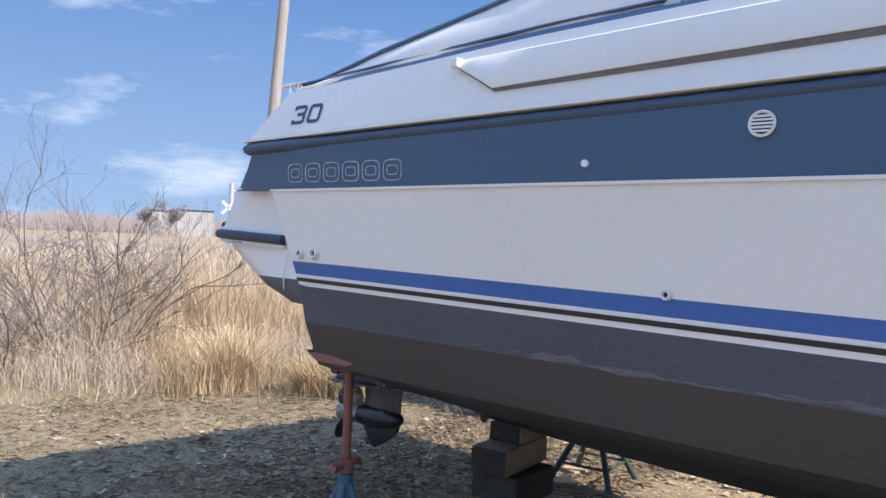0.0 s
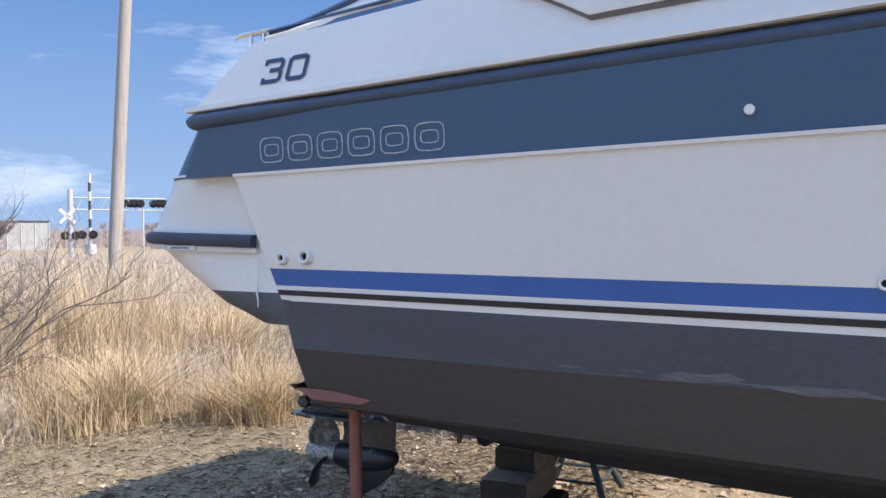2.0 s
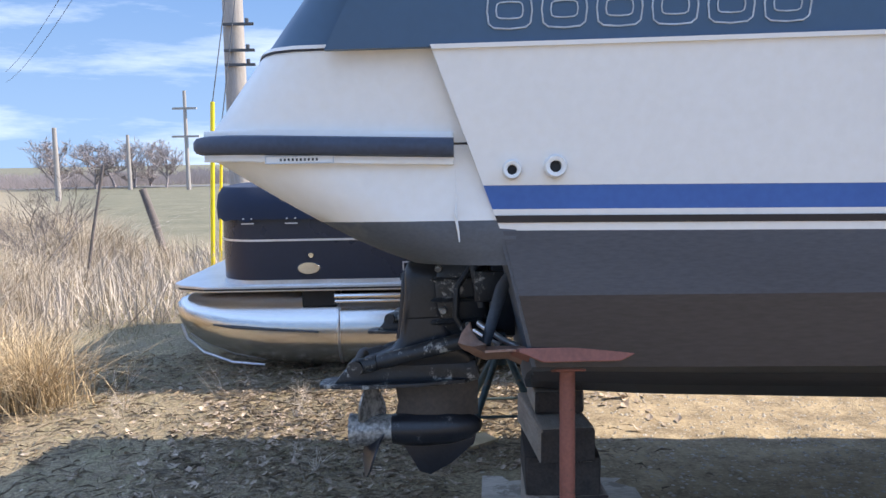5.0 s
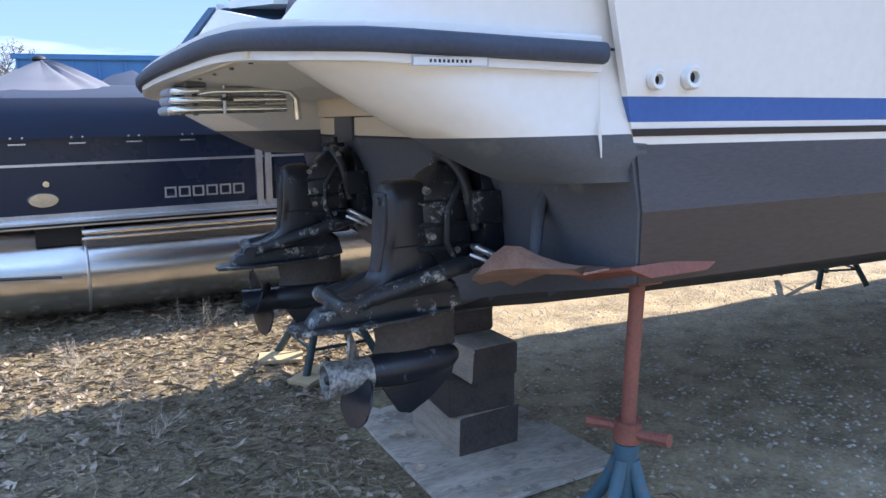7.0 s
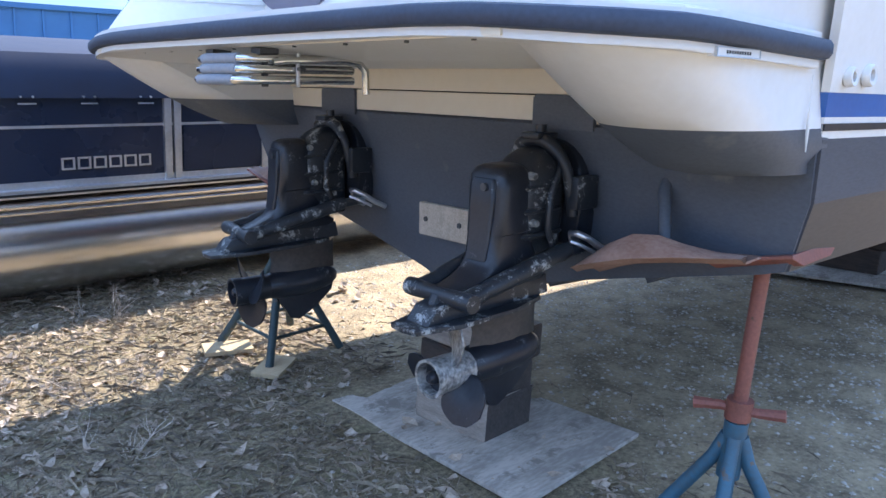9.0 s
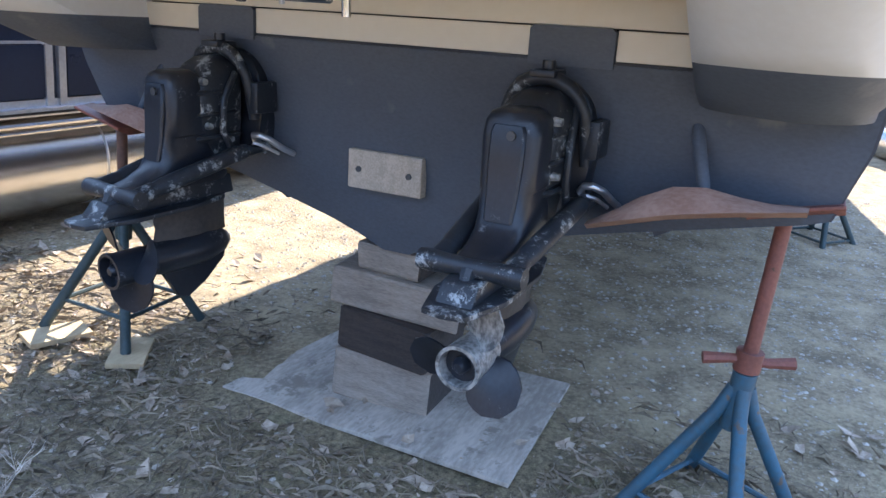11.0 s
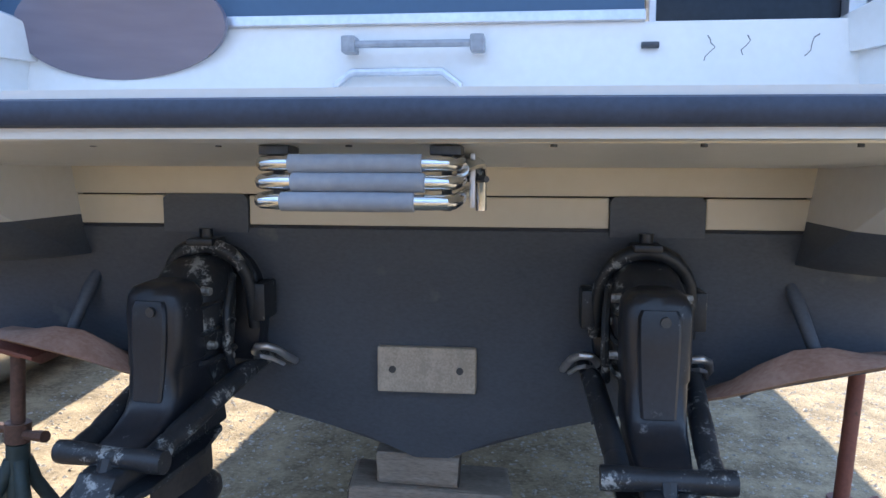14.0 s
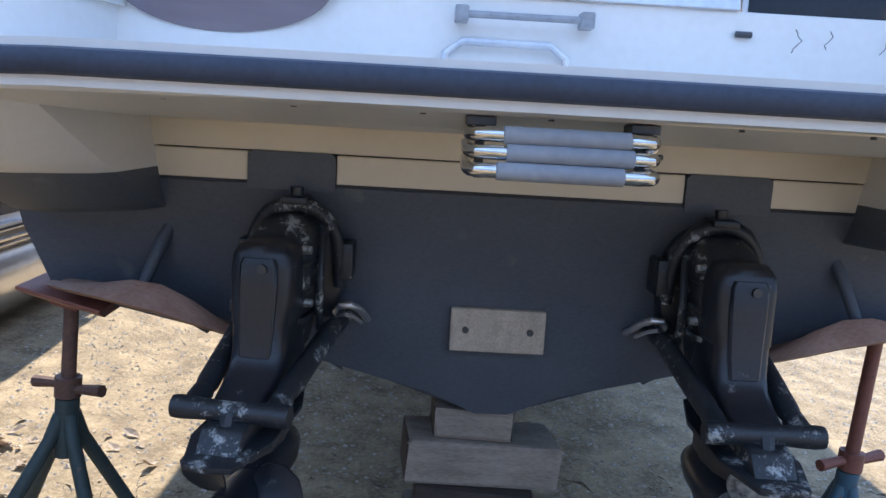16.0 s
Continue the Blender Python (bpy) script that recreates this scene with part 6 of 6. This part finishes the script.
# ---- vegetation ----
def blades(name, spots, material, label, lean, width):
    """Tapered, bent stems: spots of (x, y, height)."""
    v, f = [], []
    for x, y, h in spots:
        a, l = random.uniform(0, 2 * math.pi), random.gauss(0, lean) * h
        w = width * random.uniform(0.6, 1.3)
        c, s = math.cos(a), math.sin(a)
        b = random.uniform(0, 2 * math.pi)
        lx, ly = l * math.cos(b), l * math.sin(b)
        z0 = ground_height(x, y) - 0.02
        i = len(v)
        for u, k, ww in ((0, 0, 1.0), (0.4, 0.2, 0.9), (0.75, 0.58, 0.7)):
            v += [(x + lx * k - c * w * ww, y + ly * k - s * w * ww, z0 + h * u), (x + lx * k + c * w * ww, y + ly * k + s * w * ww, z0 + h * u)]
        drop = 1.0 if random.random() > 0.3 else 0.82
        v.append((x + lx * 1.15, y + ly * 1.15, z0 + h * drop))
        f += [(i, i + 1, i + 3, i + 2), (i + 2, i + 3, i + 5, i + 4), (i + 4, i + 5, i + 6)]
    return tagged(mesh_ob(name, v, f, material), label, "dry grass", kind="stuff")


def reed_edge(y):
    return float(np.interp(y, [0, 2.8, 3.4, 4.1, 5.1, 5.8, 6.4, 7.9, 9, 12, 15], [-7.4, -6.8, -6.55, -6.35, -6.3, -5.9, -5.75, -6.25, -6.2, -6.3, -6.4]))


def ragged(x, y):
    """Thins the litter out towards the gravel and the open yard, with an uneven border."""
    w = 0.9 * noise.noise((x * 0.6, y * 0.6, 31)) + 0.4 * noise.noise((x * 2.1, y * 2.1, 8))
    a = min(1.0, max(0.0, (-1.5 + w - x) / 1.1))
    b = min(1.0, max(0.0, (y - 0.7 + w) / 1.3))
    return a * b


random.seed(11)
straw, grey, low, bent = [], [], [], []
while len(straw) + len(grey) + len(bent) < 52000:
    y = random.uniform(-0.5, 24)
    d = abs(random.gauss(0, 1)) * 4.2
    x = reed_edge(y) - d
    if y > 14 and x > -8.0 - (y - 14) * 0.9:
        continue
    clump = noise.noise((x * 0.55, y * 0.55, 5))
    patch = noise.noise((x * 1.1, y * 1.1, 17))
    if clump < -0.2 and random.random() < 0.75 or patch < -0.28 and random.random() < 0.7:
        continue
    az = math.degrees(math.atan2(x, y))
    tall = min(1.0, 0.30 + d * 0.42) * (0.80 + 0.55 * clump + 0.45 * patch)
    if y > 6.3:
        tall *= max(0.42, 1 - (y - 6.3) * 0.16) * (1.0 + (0.6 * min(1, max(0, d - 0.8)) if y > 9.5 else 0.0))
    golden = 4.3 < y < 8.5 and noise.noise((x * 0.8, y * 0.8, 9)) > -0.22
    h = max(0.12, tall * random.gauss(1.08, 0.26))
    if y > 6.6 and random.random() < 0.85:
        bent.append((x, y, h * 0.85))
    else:
        (straw if golden or random.random() < 0.12 else grey).append((x, y, h * (1.0 if golden else 0.86)))
blades("reed_bed", straw, REED, "tall dry golden reeds at the edge of the yard", 0.46, 0.0028)
blades("bent_grass", bent, DULLREED, "bent over dull brown dead grass at the yard edge", 1.0, 0.0030)
blades("weed_bed", grey, REEDGREY, "tangled grey dead weeds behind the yard", 0.95, 0.0023)
while len(low) < 30000:
    x, y = random.uniform(-8.5, -1.0), random.uniform(-0.6, 12)
    if random.random() > ragged(x, y):
        continue
    if x < reed_edge(y) - 0.6 or (-2.75 < x < -1.8 and 2.95 < y < 4.35):
        continue
    if noise.noise((x * 1.3, y * 1.3, 2)) < -0.05 and random.random() < 0.75:
        continue
    if x > -2.4 and random.random() < 0.85:
        continue
    near = 1.7 if x < reed_edge(y) + 0.7 else 1.0
    low.append((x, y, random.uniform(0.018, 0.065) * near))
blades("turf", low, TURF, "short dead turf stubble on the ground", 0.9, 0.0022)
# rough grass out to the railway bank, coarser with distance
v, f = [], []
for k in range(30000):
    az, d = random.uniform(-100, -24), 10 + 42 * random.random() ** 1.6
    x, y = rot_at(az, d)
    if az > -34 and d > 16:
        continue
    h = random.uniform(0.25, 0.8) * (0.75 + 0.5 * noise.noise((x * 0.25, y * 0.25, 4)))
    w, l, a = 0.0008 * d * random.uniform(0.5, 1.2), random.gauss(0, 0.3), random.uniform(0, 6.28)
    i = len(v)
    v += [(x - w * math.cos(a), y - w * math.sin(a), -0.03), (x + w * math.cos(a), y + w * math.sin(a), -0.03), (x + l * math.cos(a * 2), y + l * math.sin(a * 2), max(0.1, h))]
    f.append((i, i + 1, i + 2))
tagged(mesh_ob("rough_grass", v, f, REEDGREY), "rough dead grass between the yard and the railway", "dry grass", kind="stuff")
# slumped golden clump at the front of the reeds
clump = []
for cx, cy, n, sp, hh in ((-6.5, 5.15, 450, 0.26, 0.72), (-6.6, 4.4, 400, 0.22, 0.6), (-6.55, 4.85, 900, 0.18, 0.85), (-7.2, 6.95, 1300, 0.22, 1.15), (-7.5, 6.6, 500, 0.18, 0.95)):
    for k in range(n):
        a, r = random.uniform(0, 2 * math.pi), abs(random.gauss(0, sp))
        clump.append((cx + r * math.cos(a) * 0.8, cy + r * math.sin(a), hh * random.uniform(0.4, 1.0)))
blades("reed_clump", clump, REED, "slumped golden ornamental grass clump", 0.75, 0.0028)
clump = []
for cx, cy, n, sp, hh in ((-5.48, 5.58, 900, 0.17, 0.58), (-5.86, 5.42, 600, 0.15, 0.50)):
    for k in range(n):
        a, r = random.uniform(0, 2 * math.pi), abs(random.gauss(0, sp))
        clump.append((cx + r * math.cos(a), cy + r * math.sin(a), hh * random.uniform(0.5, 1.0)))
blades("grass_tuft", clump, RUSSET, "drooping russet grass tuft before the reeds", 1.1, 0.0026)


def shrub(name, x, y, height, spread, count, seed, label, material=BARK, r0=0.016, depth=3):
    """Bare multi-stem shrub: limbs that fork into fine twigs."""
    rnd = random.Random(seed)
    t = thing(name, (x, y, 0), label, "shrub")
    bm1, bm2 = bmesh.new(), bmesh.new()

    def limb(p, d, length, r, lvl):
        pts, q = [p], p
        for k in range(4):
            d = (d + Vector((rnd.gauss(0, 0.16), rnd.gauss(0, 0.16), rnd.gauss(0.02, 0.08)))).normalized()
            q = q + d * length / 4
            pts.append(q)
        tube(bm1 if lvl == 0 else bm2, pts, [r, r * 0.85, r * 0.7, r * 0.55, r * 0.4], 6 if lvl == 0 else 4, cap=False)
        if lvl < depth:
            for k in range(rnd.randint(3, 5) if lvl < 2 else rnd.randint(2, 4)):
                i = rnd.randint(1, 4)
                nd = (d + Vector((rnd.gauss(0, 0.6), rnd.gauss(0, 0.6), rnd.gauss(0.15, 0.35)))).normalized()
                limb(pts[i], nd, length * rnd.uniform(0.4, 0.65), r * 0.5, lvl + 1)

    for k in range(count):
        a = rnd.uniform(0, 2 * math.pi)
        limb(Vector((0.08 * math.cos(a), 0.08 * math.sin(a), -0.05)), Vector((math.cos(a) * spread, math.sin(a) * spread, 1)).normalized(), height * rnd.uniform(0.5, 0.75), r0 * rnd.uniform(0.7, 1.2), 0)
    part("trunk", bm1, material, t, smooth=True, recalc=False)
    part("crown", bm2, material, t, recalc=False)
    return t


shrub("bare_shrub", -8.3, 4.7, 1.9, 0.6, 10, 21, "bare grey shrub among dead weeds", r0=0.011, depth=4)
shrub("bare_shrub", -8.3, 3.5, 1.9, 0.6, 10, 22, "bare grey shrub among dead weeds", r0=0.011, depth=4)
shrub("bare_shrub", -7.9, 4.05, 2.2, 0.5, 13, 1, "bare grey shrub among dead weeds", r0=0.013, depth=4)
shrub("bare_shrub", -8.5, 3.0, 1.5, 0.8, 10, 2, "bare grey shrub among dead weeds", r0=0.011, depth=4)
shrub("bare_shrub", -8.9, 5.3, 1.15, 1.0, 6, 5, "low spreading bare shrub", r0=0.013, depth=4)
shrub("bare_shrub", -7.7, 2.0, 1.3, 0.8, 9, 7, "bare grey shrub among dead weeds", r0=0.014, depth=4)
shrub("bare_shrub", -9.5, 4.3, 1.6, 0.8, 10, 8, "bare grey shrub among dead weeds", r0=0.014, depth=4)
shrub("bare_shrub", -8.2, 11.2, 1.25, 0.7, 7, 9, "bare brown shrub in the tan grass", r0=0.012, depth=4)
shrub("bare_shrub", -9.3, 13.0, 1.5, 0.8, 8, 12, "bare brown shrub in the tan grass", r0=0.012, depth=4)
shrub("bare_shrub", -10.6, 16.0, 1.7, 0.8, 8, 14, "bare brown shrub in the tan grass", r0=0.014, depth=4)

for i, (x, y, h) in enumerate(((-4.25, 5.75, 0.30), (-3.55, 5.45, 0.22), (-4.75, 5.35, 0.20), (-3.75, 5.15, 0.18), (-3.35, 4.95, 0.22), (-3.55, 4.35, 0.16), (-3.0, 5.9, 0.2), (-5.2, 6.1, 0.26))):
    weed = shrub("dead_weed", x, y, h * 1.3, 0.8, 6, 40 + i, "small dead weed with brittle tan stems", REEDGREY, 0.0028, 2)
    weed.location.z = ground_height(x, y)


def tree(az, d, h, seed, spread=0.75):
    x, y = rot_at(az, d)
    rnd = random.Random(seed)
    t = thing("bare_tree", (x, y, 0), "distant leafless tree with a rounded crown", "tree", "distant bare trees")
    bm1, bm2 = bmesh.new(), bmesh.new()

    def limb(p, dd, length, r, lvl):
        q, pts = p, [p]
        for k in range(3):
            dd = (dd + Vector((rnd.gauss(0, 0.14), rnd.gauss(0, 0.14), rnd.gauss(0.03, 0.08)))).normalized()
            q = q + dd * length / 3
            pts.append(q)
        r = max(r, 0.00024 * d)
        tube(bm1 if lvl == 0 else bm2, pts, [r, r * 0.85, r * 0.65, r * 0.45], 5 if lvl == 0 else 3, cap=False)
        if lvl < 5:
            for k in range((6, 4, 4, 4, 3)[lvl]):
                limb(pts[rnd.randint(1, 3)], (dd * 0.75 + Vector((rnd.gauss(0, spread), rnd.gauss(0, spread), rnd.gauss(0.2, 0.3)))).normalized(), length * (rnd.uniform(0.65, 0.95) if lvl == 0 else rnd.uniform(0.5, 0.74)), r * 0.52, lvl + 1)

    limb(Vector((0, 0, -0.3)), Vector((rnd.gauss(0, 0.05), rnd.gauss(0, 0.05), 1)), h * 0.34, h * 0.026, 0)
    part("trunk", bm1, FARTREE, t, recalc=False)
    part("crown", bm2, FARTREE, t, recalc=False)


for az, d, h, sd in ((-6.8, 61, 7.0, 1), (-8.0, 63, 5.6, 31), (-5.7, 60, 5.8, 32), (-3.4, 62, 5.2, 2), (-12.5, 61, 3.4, 3), (-10.9, 64, 3.0, 24), (-57.9, 100, 5.4, 4), (-58.6, 104, 4.8, 5), (-41.6, 100, 5.0, 6), (-42.6, 104, 5.2, 7), (-43.4, 98, 5.0, 16), (-44.1, 106, 5.4, 17), (-44.9, 99, 5.3, 18), (-45.6, 104, 5.6, 19), (-46.3, 100, 5.2, 20), (-47.0, 106, 5.0, 22), (-48.3, 108, 4.2, 23), (-51.0, 105, 5.0, 8), (-21.5, 60, 4.4, 9), (-22.3, 64, 4.2, 25), (-23.4, 62, 4.9, 26), (-24.5, 64, 5.2, 10), (-25.8, 61, 5.0, 27), (-28, 62, 5.2, 13), (-33, 66, 5.6, 14), (-38, 72, 5.5, 15)):
    tree(az, d, h, sd)
# far hedge line, a ragged band of fine twigs
v, f = [], []
for k in range(30000):
    az = random.uniform(-105, 40)
    d = random.uniform(120, 150) if az < -42 else random.uniform(66, 84)
    x, y = rot_at(az, d)
    h = (3.3 if az < -42 else 1.3) * (0.55 + 0.5 * noise.noise((az * 0.35, 0, 1)) + random.uniform(0, 0.45))
    w, l = random.uniform(0.03, 0.09) * d / 90, random.gauss(0, 0.5)
    i = len(v)
    tx, ty = math.cos(radians(az)), -math.sin(radians(az))
    v += [(x - tx * w, y - ty * w, -0.2), (x + tx * w, y + ty * w, -0.2), (x + tx * l, y + ty * l, max(0.4, h))]
    f.append((i, i + 1, i + 2))
tagged(mesh_ob("hedge_line", v, f, FARTREE), "far line of bare hedges and brush", "hedge", kind="stuff")

# fallen leaves: cupped, each of six triangles
v, f = [], []
random.seed(21)
n = 0
while n < 3300:
    x, y = random.uniform(-8, -0.6), random.uniform(0.0, 6.6)
    if x < reed_edge(y) or random.random() > ragged(x - 0.6, y):
        continue
    dens = 0.35 + 0.9 * noise.noise((x * 0.9, y * 0.9, 7)) + (0.45 if y > 2.9 and x > -5.2 else 0.0)
    if x < -4.4:
        dens *= 0.22
    if x > -2.1:
        dens -= 0.45 + (x + 2.1) * 0.5
    if -2.72 < x < -1.85 and 3.0 < y < 4.3:
        dens *= 0.08
    if random.random() > dens:
        continue
    n += 1
    r = 0.007 + 0.028 * random.random() ** 2.0
    a, tl, ta = random.uniform(0, 6.28), random.uniform(0, 0.55), random.uniform(0, 6.28)
    z = max(ground_height(x, y), 0.105 - 0.080 * (y - 3.07) if -2.66 < x < -1.88 and 3.06 < y < 4.2 else -1) + 0.004 + r * tl * 0.5
    i = len(v)
    v.append((x, y, z))
    for k in range(6):
        b = a + k * math.pi / 3
        rr = r * (1.25 if k in (0, 3) else 0.70) * random.uniform(0.6, 1.25)
        v.append((x + rr * math.cos(b), y + rr * math.sin(b), z + rr * tl * math.cos(b - ta) + rr * random.uniform(0.02, 0.60)))
    f += [(i, i + 1 + k, i + 1 + (k + 1) % 6) for k in range(6)]
tagged(mesh_ob("fallen_leaves", v, f, LEAF), "curled pale brown fallen leaves on the ground", "leaves", kind="stuff")
# fallen twigs and straw
v, f = [], []
for k in range(52000):
    x, y = random.uniform(-6.8, -1.0), random.uniform(0.0, 7.0)
    if random.random() > ragged(x, y) * (1.0 if x > -4.3 else 0.45):
        continue
    if x < reed_edge(y) - 0.3 or (x > -2.1 and random.random() < 0.8):
        continue
    a, L, w = random.uniform(0, 6.28), random.uniform(0.03, 0.15), random.uniform(0.0010, 0.0024)
    z = ground_height(x, y) + random.uniform(0.008, 0.022)
    if -2.72 < x < -1.85 and 3.0 < y < 4.3:
        continue
    c, s = math.cos(a), math.sin(a)
    i = len(v)
    b = random.uniform(-0.25, 0.25)
    v += [(x - s * w, y + c * w, z), (x + s * w, y - c * w, z), (x + c * L / 2 + s * w + s * b * L, y + s * L / 2 - c * w - c * b * L, z + random.uniform(0, 0.02)), (x + c * L / 2 - s * w + s * b * L, y + s * L / 2 + c * w - c * b * L, z + 0.004), (x + c * L, y + s * L, z + random.uniform(-0.004, 0.012))]
    f += [(i, i + 1, i + 2, i + 3), (i + 3, i + 2, i + 4)]
tagged(mesh_ob("fallen_twigs", v, f, STRAW), "scattered dry twigs and straw", "twigs", kind="stuff")
# gravel stones proud of the dirt
proto = [Vector(p) for p in ((0, 0, 1), (1, 0, 0), (0.3, 0.95, 0), (-0.8, 0.6, 0), (-0.8, -0.6, 0), (0.3, -0.95, 0))]
v, f = [], []
for k in range(42000):
    x, y = random.uniform(-3.2, 3.4), random.uniform(-2.2, 6.0)
    if random.random() > min(1, 0.25 + (x + 3) * 0.35) or (-2.72 < x < -1.85 and 3.0 < y < 4.3):
        continue
    r, a = 0.003 + 0.013 * random.random() ** 3, random.uniform(0, 6.28)
    z = ground_height(x, y)
    i = len(v)
    for p in proto:
        q = Matrix.Rotation(a, 3, "Z") @ p
        v.append((x + q.x * r * random.uniform(0.7, 1.3), y + q.y * r, z + q.z * r * 0.6))
    f += [(i, i + 1 + k2, i + 1 + (k2 + 1) % 5) for k2 in range(5)]
tagged(mesh_ob("gravel_stones", v, f, STONE), "small pale stones scattered in the dirt", "gravel", kind="stuff")
